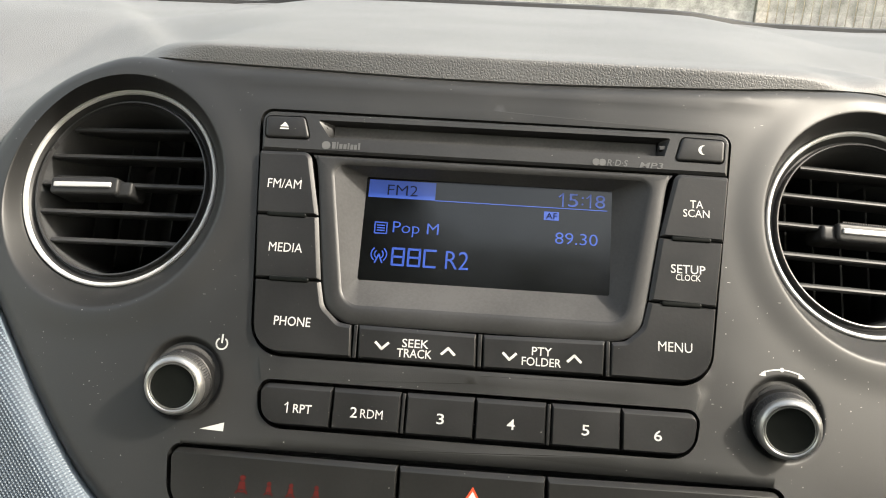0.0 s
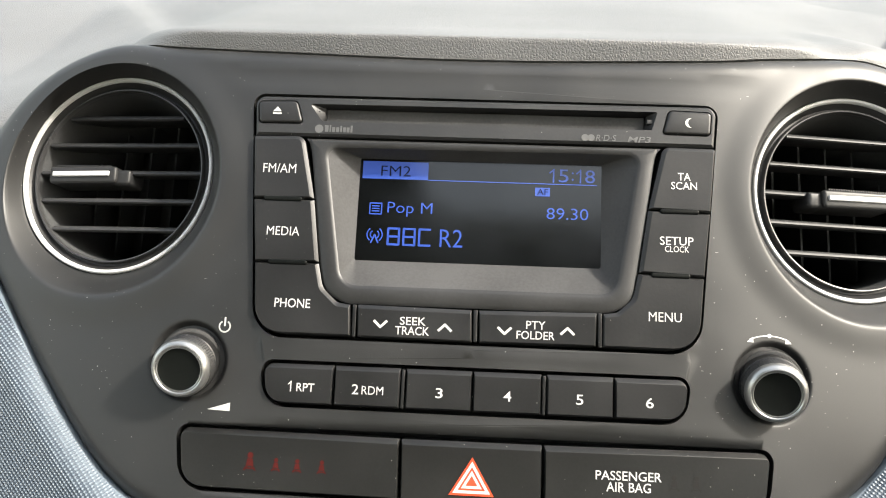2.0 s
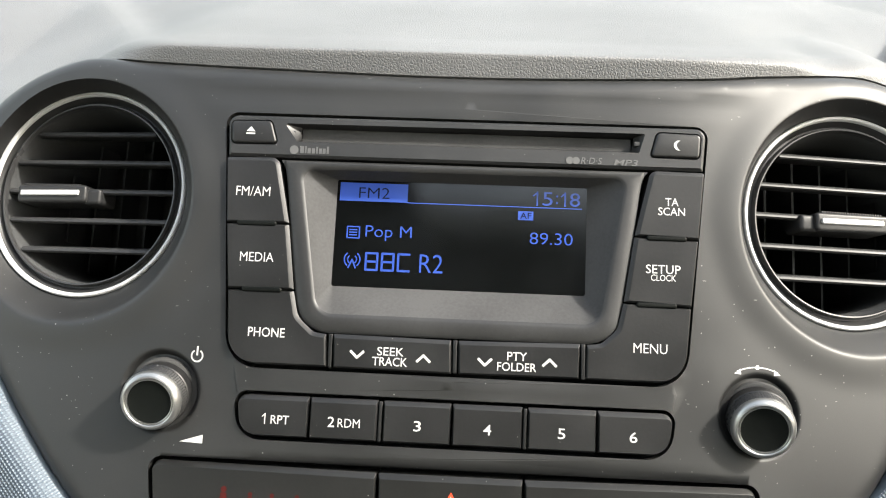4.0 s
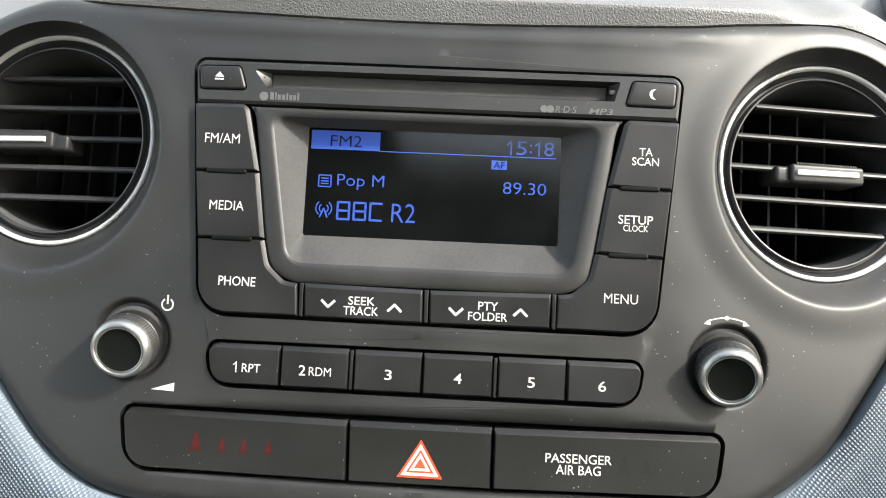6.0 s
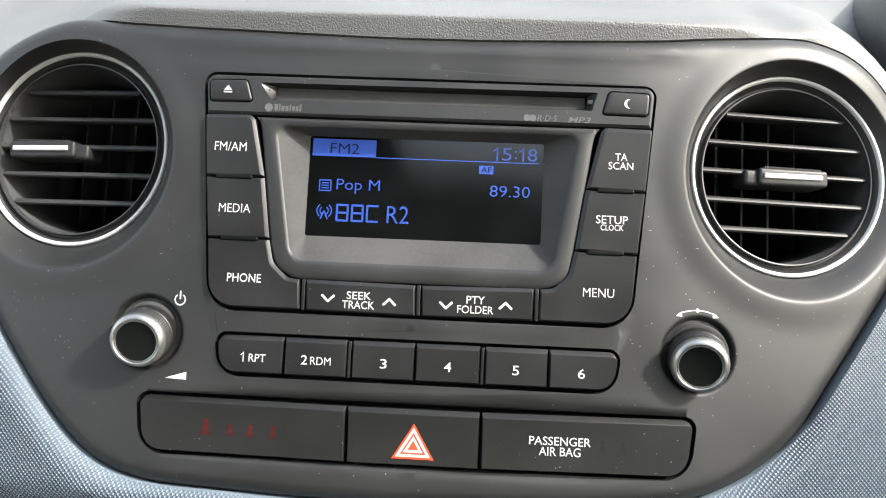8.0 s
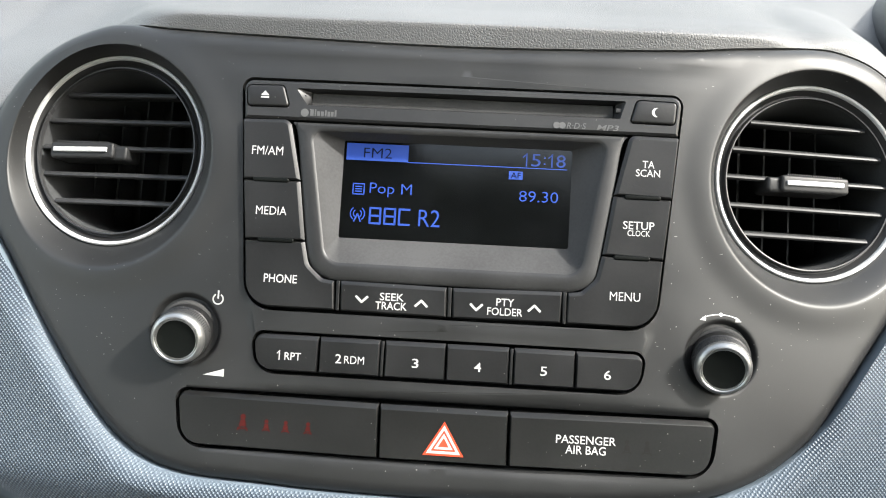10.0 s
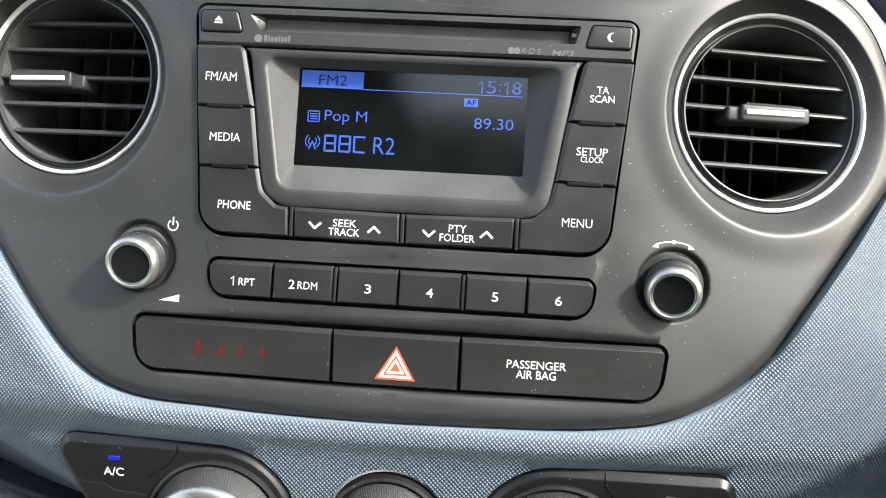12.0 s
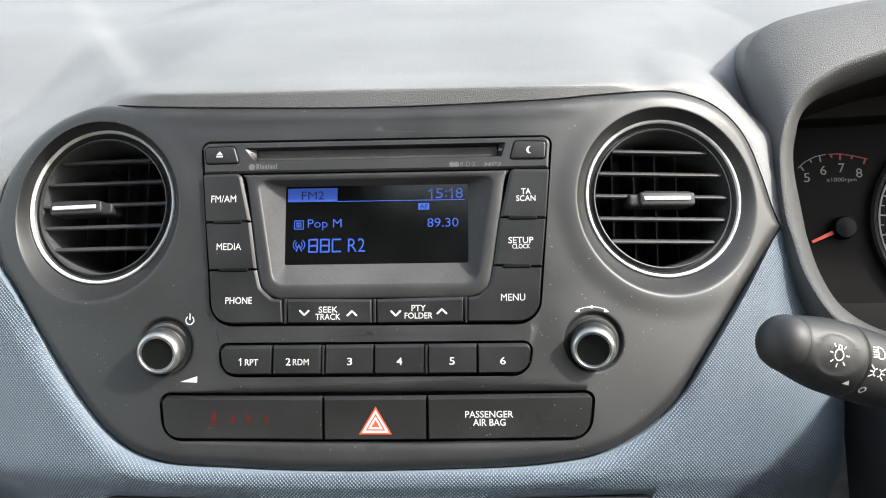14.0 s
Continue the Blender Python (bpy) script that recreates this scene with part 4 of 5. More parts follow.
# ---- round air vents ----
def build_vent(i):
    cx, cz = VENTS[i]
    side = 1 if cx > 0 else -1
    ob = thing("air_vent", (cx, VENT_Y[i], cz), "round black air vent with silver ring and five slats", "air vent", "round air vents")
    tilt = radians(VENT_TILT[i])
    way = Vector((side * math.sin(tilt), -math.cos(tilt), 0))
    turn = Matrix.Translation((cx, VENT_Y[i], cz)) @ Matrix.Rotation(tilt * side, 4, "Z")
    c = (cx, VENT_Y[i], cz)
    bm, _ = lathe([(0.0428, -0.004), (0.0428, -0.0002), (0.0426, 0.0005), (0.0422, 0.0008), (0.0415, 0.0007), (0.0411, 0.0003), (0.0409, -0.0003), (0.0408, -0.003)], c, axis=way, segments=128)
    part("silver_ring", bm, M_CHROME, ob, "bright satin silver trim ring")
    bm, _ = lathe([(0.0410, -0.0006), (0.0406, -0.0011), (0.0390, -0.0028), (0.0382, -0.0028)], c, axis=way, segments=128)
    part("cone", bm, M_VENT, ob)
    bm, _ = lathe([(0.0383, -0.0028), (0.0381, -0.0012), (0.0377, -0.0005), (0.0372, -0.0006), (0.0370, -0.0012), (0.0369, -0.0030)], c, axis=way, segments=128)
    part("inner_ring", bm, M_LIP, ob, "thin glossy black inner ring")
    bm, _ = lathe([(0.0370, -0.0022), (0.0364, -0.006), (0.0352, -0.02), (0.0345, -0.06)], c, axis=way, segments=96)
    part("barrel", bm, M_BORE, ob)
    bm = lathe_capped([(0.036, -0.059), (0.0355, -0.0595), (0.034, -0.060)], c, axis=way)
    part("back", bm, M_GAP, ob)

    def local(build):
        b = build()
        bmesh.ops.transform(b, matrix=turn, verts=b.verts)
        return b

    for k in range(5):
        h = (2 - k) * 0.0122 + 0.0010
        half = math.sqrt(0.0367 ** 2 - h * h) - 0.0003

        def blade(h=h, half=half):
            b = bmesh.new()
            prof = [(0.0050, 0.0015), (0.0040, 0.0014), (0.0031, 0.0010), (0.0025, 0.0002), (0.0024, -0.0005), (0.0030, -0.0010), (0.0046, -0.0011), (0.022, 0.0026), (0.022, 0.0042)]
            L = [b.verts.new((-half, y, h + z)) for y, z in prof]
            R = [b.verts.new((half, y, h + z)) for y, z in prof]
            for j in range(len(prof)):
                b.faces.new((L[j - 1], R[j - 1], R[j], L[j]))
            b.faces.new(L)
            b.faces.new(R[::-1])
            bmesh.ops.recalc_face_normals(b, faces=b.faces)
            return b
        part("slat", local(blade), M_SLAT, ob)
    for k in range(6):
        off = (k - 2.5) * 0.0125

        def vane(off=off):
            half = math.sqrt(0.0348 ** 2 - off * off)
            return box(bmesh.new(), off - 0.0005, off + 0.0005, 0.028 if side > 0 else 0.036, 0.050, -half, half)
        part("vane", local(vane), M_SLAT if side > 0 else M_BORE, ob)
    # sliding tab on the middle slat
    mid = -0.0150 if side < 0 else 0.0017

    def tab():
        b = slab(Corners([(mid - 0.0152, 0.0028, 0.0014), (mid + 0.0152, 0.0030, 0.0014), (mid + 0.0154, -0.0042, 0.0018), (mid - 0.0152, -0.0046, 0.0018)]), -0.0012, 0.012, 0.0012)
        # rounded hinge at the inner end
        hinge = mid - side * 0.0165
        return slab(Corners([(hinge - 0.0042, 0.0020, 0.0014), (hinge + 0.0042, 0.0020, 0.0014), (hinge + 0.0042, -0.0046, 0.0018), (hinge - 0.0042, -0.0046, 0.0018)]), 0.0006, 0.012, 0.0014, bm=b)
    t = part("slider", local(tab), M_VENT, ob, "black slider with silver strip")
    part("silver_strip", local(lambda: slab(Corners([(mid - 0.0132, 0.0004, 0.0005), (mid + 0.0125, 0.0008, 0.0005), (mid + 0.0125, -0.0014, 0.0005), (mid - 0.0132, -0.0018, 0.0005)]), -0.0021, 0.0, 0.0004)), M_CHROME, t, "silver strip")

    def teeth():
        b = bmesh.new()
        for j in range(24):
            x = mid - 0.0125 + j * 0.00105
            box(b, x, x + 0.0006, -0.0006, 0.006, 0.0028, 0.0034)
        return b
    tagged(part("knurling", local(teeth), M_SLAT, t), kind="stuff")
    return ob


build_vent(0)
build_vent(1)


# ---- upper dashboard ----
FAR_RISE = 0.635


def dash_crease(ax):
    return 0.1712 + 0.35 * np.clip(ax - 0.05, 0, 0.15) ** 2


def dash_far(x):
    """Height of the dash's far edge, which falls away to both sides."""
    a = np.abs(x) - 0.22
    return 0.474 - np.where(x > 0, 0.11, 0.125) * 0.5 * (a + np.hypot(a, 0.10))


def upper_depth(x, z):
    """The dash top: a steep rim along the fascia, a rounded crease, then a long shelf up to the windscreen."""
    d = distance(TOP_GAP, x, z, False)
    ax = np.abs(x)
    # beyond the vents the skin rolls over lower down and more gently
    flank = ease((-x - 0.115) / 0.100) + 0.60 * ease((x - 0.120) / 0.100)
    crease = dash_crease(ax) - 0.050 * flank * ease((0.320 - z) / 0.140)
    run = np.maximum(0, z - crease)
    # beside the driver's vent it starts flush with the fascia's edge
    hug = ease((x - 0.130) / 0.030)
    run = run + (np.minimum(run, d * (0.25 + 0.85 * ease((z - 0.135) / 0.045))) - run) * hug
    # the shelf lies lower between two rounded shoulders that spread towards the windscreen
    shelf = np.where(x > 0, ease((0.190 + 1.05 * (z - 0.186) - ax) / 0.090), ease((0.156 + 1.05 * (z - 0.186) - ax) / 0.030))
    over = run * run / (run + 0.0010 + 0.0070 * (1 - shelf) + 0.020 * flank * ease((0.320 - z) / 0.140))
    near = bow(np.clip(x, -0.26, 0.26))
    even = 0.8 * np.maximum(0, np.minimum(ax, 0.26) - 0.060) ** 2
    y = near + (even - near) * ease((z - 0.190) / 0.090) + 0.0040 - 0.45 * np.minimum(d, 0.0085) + over / FAR_RISE
    y = y + 0.0025 * shelf * ease((z - 0.180) / 0.012) * np.clip((0.45 - z) / 0.12, 0, 1)
    # the skin dips away beside the cowl
    return y + 0.007 * ease((x - 0.176) / 0.040) * ease(d / 0.014) * ease((0.232 - z) / 0.05)


def build_upper():
    ob = thing("upper_dashboard", (0, 0.2, 0.3), "grey grained soft plastic dashboard top lit by the windscreen", "dashboard", kind="structure")
    far = [Vector((x, float(dash_far(x)))) for x in np.linspace(-0.72, 0.72, 25)]
    cowl_foot = [Vector(p) for p in ((0.72, 0.10), (0.50, 0.10), (0.50, 0.205), (0.44, 0.230), (0.36, 0.236), (0.30, 0.234), (0.282, 0.2295), (0.2450, 0.2205), (0.2270, 0.2085),
                                     (0.2220, 0.193), (0.2220, 0.179), (0.2225, 0.156), (0.2230, 0.130), (0.2215, 0.1105), (0.2185, 0.1045))]
    outer = far + cowl_foot + TOP_GAP[::-1] + [Vector((-0.72, 0.104))]
    lines = []
    for d in (0.001, 0.003):
        lines.append([p + Vector((0, d)) for p in TOP_GAP if abs(p.x) < 0.12])
    for d in (-0.0012, 0.0, 0.0005, 0.0011, 0.0022, 0.0045):
        lines.append([Vector((x, float(dash_crease(abs(x))) + d)) for x in np.linspace(-0.19, 0.19, 96)])
    for d in (-0.0160, -0.0125, -0.0100, -0.0070, -0.0040, -0.0015, 0.0005):
        for side in (-1, 1):
            zs = np.linspace(0.184, 0.205 if side > 0 else 0.330, 14 if side > 0 else 50)
            lines.append([Vector((side * (0.150 + 1.05 * (z - 0.186) + d), z)) for z in zs])
    bm = sheet_mesh(outer, [], upper_depth, 0.006, lines, 0.006)
    part("skin", bm, M_DASH, ob, sharp=60)
    # edge of the dash at the foot of the windscreen
    bm = bmesh.new()
    n = 48
    xs = np.linspace(-0.72, 0.72, n + 1)
    zs = dash_far(xs)
    ys = upper_depth(xs, zs)
    rail = [[bm.verts.new((x, y + a, z + b)) for a, b in ((-0.002, -0.003), (-0.002, 0.003), (0.004, 0.008), (0.03, 0.012), (0.03, -0.004))] for x, y, z in zip(xs, ys, zs)]
    for p, q in zip(rail, rail[1:]):
        for k in range(5):
            bm.faces.new((p[k - 1], p[k], q[k], q[k - 1]))
    bmesh.ops.recalc_face_normals(bm, faces=bm.faces)
    part("screen_seal", bm, M_SEAL, ob, "black rubber seal along the windscreen foot")


build_upper()


# ---- blue lower dashboard ----
def pod_outline(side, cx, cz, r, top):
    """A long key that widens into a round mount for its dial."""
    key = rounded(in_units([(-60, top, 0), (-143.6, top, 8), (-121.0, -80.0, 12), (-99.0, -101.0, 14), (-70, -106, 0), (-60, -60, 0)]), 8)[1:-2]
    turn = arc_points(-cx, cz, r, -100, 92, 30)
    loop = key + turn
    return loop if side < 0 else [Vector((-p.x, p.y)) for p in loop][::-1]


POD_L = pod_outline(-1, 0.0715, -0.0718, 0.0355, -35.4)
POD_R = pod_outline(1, 0.0700, -0.0708, 0.0357, -34.2)
POD_M = arc_points(0.0, -0.0684, 0.0267, 0, 360, 64)[:-1]


def lower_depth(x, z):
    d = distance(BOTTOM_GAP, x, z, False)
    y = bow(np.clip(x, -0.3, 0.3)) - 0.0040 + 5.0 * np.maximum(0, x - 0.196) ** 2
    # it falls back towards the cowl
    y = y + 0.006 * ease((x - 0.186) / 0.034) * ease((z - 0.015) / 0.045)
    t = np.clip(1 - d / 0.0085, 0, 1)
    # the rim rolls over where it runs under the fascia, and flattens out beside it
    y = y + 0.0062 * t ** 1.6 * np.where(x > 0, ease((0.030 - z) / 0.030), ease((0.085 - z) / 0.060)) + 0.0010 * t
    y = y + 0.0096 * ease((-0.0225 - z) / 0.0165) + 0.25 * np.maximum(0, -0.0375 - z)
    # at both ends it turns under along a falling line
    line = np.where(x < 0, -0.0345 - 0.43 * (x + 0.1733), -0.0400 + 0.06 * (x - 0.15))
    low = np.maximum(0, line - z) * ease((np.abs(x) - 0.112) / 0.030)
    return y + 1.6 * low * low / (low + 0.014)


def build_lower():
    ob = thing("lower_dashboard", (0, 0.02, -0.1), "pale blue lower dashboard panel moulded with fine raised dots", "dashboard", kind="structure")
    outer = [Vector((-0.72, 0.1035))] + BOTTOM_GAP[::-1] + [Vector(p) for p in ((0.2158, 0.1040), (0.2167, 0.1034), (0.2211, 0.0966), (0.2266, 0.0756), (0.2378, 0.0551), (0.250, 0.040), (0.2575, 0.022), (0.2570, 0.0), (0.2550, -0.05), (0.25, -0.30), (-0.72, -0.30))]
    lines = [[p for p in inset(BOTTOM_GAP + [Vector((-0.2, 0.3)), Vector((0.2, 0.3))], -d)[:len(BOTTOM_GAP)]][3:-3] for d in (0.0007, 0.0016, 0.0026, 0.0037, 0.0049, 0.0062, 0.0075, 0.0086, 0.0100)]
    bm = sheet_mesh(outer, [POD_L, POD_R, POD_M], lower_depth, 0.006, lines, 0.012)
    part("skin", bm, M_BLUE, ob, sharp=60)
    knee = thing("knee_panel", (-0.2, 0.04, -0.1), "dark grained knee panel under the blue dashboard", "dashboard panel")
    loop = rounded([(-0.36, -0.036, 0.01), (-0.188, -0.0830, 0.02), (-0.1560, -0.0920, 0.02), (-0.132, -0.116, 0.01), (-0.132, -0.24, 0.01), (-0.36, -0.24, 0.01)], 6)
    part("pad", slab(loop, 0.0600, 0.085, 0.006), M_COWL, knee)
    part("welt", slab(inset(loop, -0.0025), 0.0680, 0.087, 0.002), M_SEAL, knee, "dark edge strip")
    return ob


build_lower()


# ---- climate controls ----
def build_dial(x, z, r, label):
    y = pod_plane(z) - 0.0012
    ob = thing("climate_dial", (x, y, z), label, "dial", "climate dials")
    c = (x, y, z)
    bm, _ = lathe([(r + 0.0028, -0.004), (r + 0.0026, 0.0010), (r + 0.0014, 0.0016), (r + 0.0004, 0.0006), (r + 0.0002, -0.004)], c, segments=96)
    part("bezel_ring", bm, M_BUTTON, ob)
    bm, _ = lathe([(r, -0.004), (r, 0.0015), (r - 0.0003, 0.0026), (r - 0.0007, 0.0040), (r - 0.0011, 0.0054), (r - 0.0015, 0.0068), (r - 0.0019, 0.0082), (r - 0.0023, 0.0096), (r - 0.0027, 0.0110), (r - 0.0030, 0.0125), (r - 0.0035, 0.0132)], c, segments=420, wave=lambda i, k: (-0.00038 if ((i + k) % 3 == 0) and 0 < k < 10 else 0))
    part("grip", bm, M_DIALGRIP, ob, "fine knurled grey grip", sharp=20)
    bm, _ = lathe([(r - 0.0026, 0.0118), (r - 0.0028, 0.0130), (r - 0.0036, 0.0143), (r - 0.0052, 0.0150), (r - 0.0068, 0.0145), (r - 0.0074, 0.0132), (r - 0.0075, 0.0125)], c, segments=96)
    part("silver_ring", bm, M_SILVER, ob, "satin silver ring")
    cap = part("cap", lathe_capped([(r - 0.0070, 0.0125), (r - 0.0074, 0.0128), (0.001, 0.0128)], c, segments=64), M_BUTTON, ob)
    for child in ob.children:
        tipped(child)
    return ob, cap, y


def tipped(ob):
    """Turns a part of a dial down, square to the leaning switch faces."""
    ob.data.transform(Matrix.Rotation(radians(14), 4, "X"))


def pod_plane(z):
    """Depth of the switch faces, which lean back towards their lower end."""
    return 0.0058 + 0.25 * (-0.0375 - z)


def leaning(ob):
    for v in ob.data.vertices:
        v.co.y -= 0.25 * v.co.z
    return ob


def build_climate():
    for side, loop in ((-1, POD_L), (1, POD_R)):
        y = pod_plane(-0.06)
        label = "black air conditioning switch panel with blue lamp" if side < 0 else "black recirculation switch panel with car outline symbol"
        ob = thing("climate_switch", (side * 0.1, y, -0.06), label, "switch", "climate switches")
        body = leaning(part("housing", chamfer(inset(loop, 0.0005), y - 0.0008, y + 0.012, 0.0034, 0.0030), M_POD, ob))
        # split line between key and dial mount, and the lower key
        seam = [(side * 86.0 * U, -35.6 * U), (side * 86.6 * U, -41.0 * U), (side * 90.0 * U, -46.0 * U), (side * 99.0 * U, -52.0 * U)]
        leaning(decal(stroke(seam, 0.0005), y - 0.0009, M_LCD, ob, "seam"))
        seam = [(side * 130.0 * U, -55.6 * U), (side * 117.0 * U, -56.8 * U), (side * 114.0 * U, -59.0 * U), (side * 100.0 * U, -60.0 * U)]
        leaning(decal(stroke(seam, 0.0005), y - 0.0009, M_GRIP, ob, "seam"))
        if side < 0:
            leaning(lettering("A/C", -117.8 * U, -109.2 * U, -52.6 * U, -49.0 * U, y - 0.0010, M_PRINT, body, 0.015))
            bm = slab(Corners([(-0.1170, -0.0446, 0.0005), (-0.1120, -0.0446, 0.0005), (-0.1120, -0.0464, 0.0005), (-0.1170, -0.0464, 0.0005)]), y - 0.0012, y, 0.0003)
            leaning(part("lamp", bm, M_LED, body, "small lit blue lamp"))
            # heated rear window key
            cx, cz = -0.1080, -0.0700
            frame_line = stroke([(cx - 0.0040, cz - 0.0026), (cx + 0.0040, cz - 0.0026), (cx + 0.0044, cz + 0.0026), (cx - 0.0044, cz + 0.0026)], 0.0006, True)
            for k in (-1, 0, 1):
                frame_line += stroke([(cx + k * 0.0020 + 0.0005 * (-1) ** j, cz - 0.0016 + 0.0008 * j) for j in range(5)], 0.0004)
            leaning(decal(frame_line, y - 0.0010, M_PRINT, body, "rear_window_symbol"))
            leaning(decal(stroke([(cx - 0.0018, cz + 0.0056), (cx + 0.0018, cz + 0.0056)], 0.0006), y - 0.0010, M_PRINT_DIM, body, "unlit_lamp"))
        else:
            cx, cz = 0.1136, -0.0490
            car = [(-4.6, -0.9), (-4.4, 0.6), (-2.6, 0.9), (-1.2, 2.1), (1.6, 2.2), (3.4, 1.2), (4.6, 0.8), (4.6, -0.8), (3.6, -1.0), (2.8, -0.3), (1.9, -1.0), (-1.6, -1.1), (-2.5, -0.4), (-3.4, -1.0)]
            leaning(decal(stroke([(cx + a * 0.00108, cz + b * 0.00108) for a, b in car], 0.0005, True) + stroke([(cx + 0.0016, cz + 0.0012), (cx - 0.0016, cz + 0.0012), (cx - 0.0016, cz - 0.0002), (cx + 0.0014, cz - 0.0002)], 0.0005) + [[(cx + 0.0012, cz + 0.0006), (cx + 0.0012, cz - 0.0010), (cx + 0.0024, cz - 0.0002)]], y - 0.0010, M_PRINT, body, "car_symbol"))
            leaning(decal(stroke([(cx - 0.0018, cz + 0.0052), (cx + 0.0018, cz + 0.0052)], 0.0006), y - 0.0010, M_PRINT_DIM, body, "unlit_lamp"))
    _, cap, y = build_dial(-0.0715, -0.0718, 0.0270, "grey knurled temperature dial with silver ring")
    # cold and hot marks round the pointer
    for a0, a1, m, name in ((128, 116, M_COLD, "cold_mark"), (113, 101, M_COLD, "cold_mark"), (98, 90, M_COLD, "cold_mark"), (84, 72, M_NEEDLE, "hot_mark"), (69, 57, M_NEEDLE, "hot_mark")):
        tipped(decal(stroke(arc_points(-0.0715, -0.0718, 0.0160, a0, a1, 4), 0.0018), y - 0.0131, m, cap, name))
    build_dial(0.0, -0.0684, 0.0221, "grey knurled fan dial with silver ring")
    build_dial(0.0700, -0.0708, 0.0270, "grey knurled airflow dial with silver ring")


build_climate()


# ---- instrument cluster and its cowl ----
def build_cluster():
    GY = 0.100
    ob = thing("instrument_cluster", (0.33, GY, 0.12), "dark instrument cluster with rev counter and ringed speedometer", "instrument cluster")
    ob.matrix_world = F @ Matrix.Translation((0.3493, 0.134, 0.1257)) @ Matrix.Scale(1.07, 4)
    bm = slab(Corners([(0.215, 0.200, 0.02), (0.47, 0.210, 0.02), (0.47, 0.03, 0.02), (0.225, 0.04, 0.02)]), GY, GY + 0.004, 0.0005)
    part("face", bm, M_GAUGE, ob)
    # stepped hood over the gauge face
    bm = slab(Corners([(0.240, 0.196, 0.005), (0.47, 0.200, 0.005), (0.47, 0.181, 0.003), (0.240, 0.173, 0.003)]), GY - 0.02, GY + 0.004, 0.001)
    part("inner_hood", bm, M_GAUGE, ob)
    bm = slab(Corners([(0.225, 0.062, 0.003), (0.30, 0.063, 0.003), (0.31, 0.01, 0.003), (0.225, 0.01, 0.003)]), GY - 0.012, GY + 0.004, 0.001)
    part("lower_lip", bm, M_GAUGE, ob)
    y = GY - 0.0004
    c = Vector((0.2772, 0.1093))
    for text, x, z in (("5", 0.2580, 0.1418), ("6", 0.2683, 0.1463), ("7", 0.2796, 0.1476), ("8", 0.2900, 0.1442)):
        lettering(text, x - 0.0019, x + 0.0019, z - 0.0029, z + 0.0029, y, M_DIALPRINT, ob, 0.0)
    lettering("x1000rpm", 0.2698, 0.2880, 0.1382, 0.1414, y, M_DIALPRINT, ob, 0.0)
    white = stroke([(0.2530, 0.1480), (0.2572, 0.1518), (0.2640, 0.1552), (0.2705, 0.1564)], 0.0005)
    for a, b in (((0.2545, 0.1492), (0.2562, 0.1464)), ((0.2604, 0.1535), (0.2614, 0.1515)), ((0.2665, 0.1556), (0.2670, 0.1520))):
        white += stroke([a, b], 0.0008)
    decal(white, y, M_DIALPRINT, ob, "rev_scale")
    red = stroke([(0.2722, 0.1564), (0.2790, 0.1566), (0.2870, 0.1552), (0.2955, 0.1530)], 0.0007)
    for a, b in (((0.2793, 0.1566), (0.2790, 0.1528)), ((0.2945, 0.1532), (0.2932, 0.1500)), ((0.2738, 0.1564), (0.2738, 0.1546)), ((0.2866, 0.1552), (0.2860, 0.1534))):
        red += stroke([a, b], 0.0012)
    decal(red, y, M_RED, ob, "red_scale")
    bm = lathe_capped([(0.0072, 0.0), (0.0070, 0.005), (0.0062, 0.0062), (0.001, 0.0070)], (c.x, GY, c.y), segments=48)
    part("needle_hub", bm, M_KNOB, ob)
    tip = c + Vector((-0.0195, -0.0085))
    d = (tip - c).normalized()
    s = Vector((-d.y, d.x))
    bm = bmesh.new()
    v = [bm.verts.new((p.x, yy, p.y)) for yy in (GY - 0.0028, GY - 0.0016) for p in (c + s * 0.0014, c - s * 0.0014, tip - s * 0.0008, tip + s * 0.0008)]
    for q in ((0, 1, 2, 3), (7, 6, 5, 4), (0, 4, 5, 1), (1, 5, 6, 2), (2, 6, 7, 3), (3, 7, 4, 0)):
        bm.faces.new([v[i] for i in q])
    bmesh.ops.recalc_face_normals(bm, faces=bm.faces)
    part("needle", bm, M_NEEDLE, ob, "red pointer", smooth=False)
    # speedometer
    sc = (0.352, GY, 0.112)
    bm, _ = lathe([(0.0590, 0.0), (0.0590, 0.004), (0.0575, 0.0055), (0.0545, 0.003), (0.0540, 0.0005)], sc, segments=128)
    part("speedometer_rim", bm, M_VENT, ob)
    bm, _ = lathe([(0.0528, 0.0002), (0.0528, 0.0012), (0.0518, 0.0012), (0.0518, 0.0002)], sc, segments=128)
    part("speedometer_ring", bm, M_DIALPRINT, ob, "thin white scale ring")
    ticks = []
    for k in range(41):
        a = radians(230 - k * 7)
        r0 = 0.0475 if k % 2 == 0 else 0.0495
        ticks += stroke([(sc[0] + r0 * math.cos(a), sc[2] + r0 * math.sin(a)), (sc[0] + 0.0515 * math.cos(a), sc[2] + 0.0515 * math.sin(a))], 0.0009 if k % 2 == 0 else 0.0006)
    decal(ticks, y, M_DIALPRINT, ob, "speed_scale")


build_cluster()


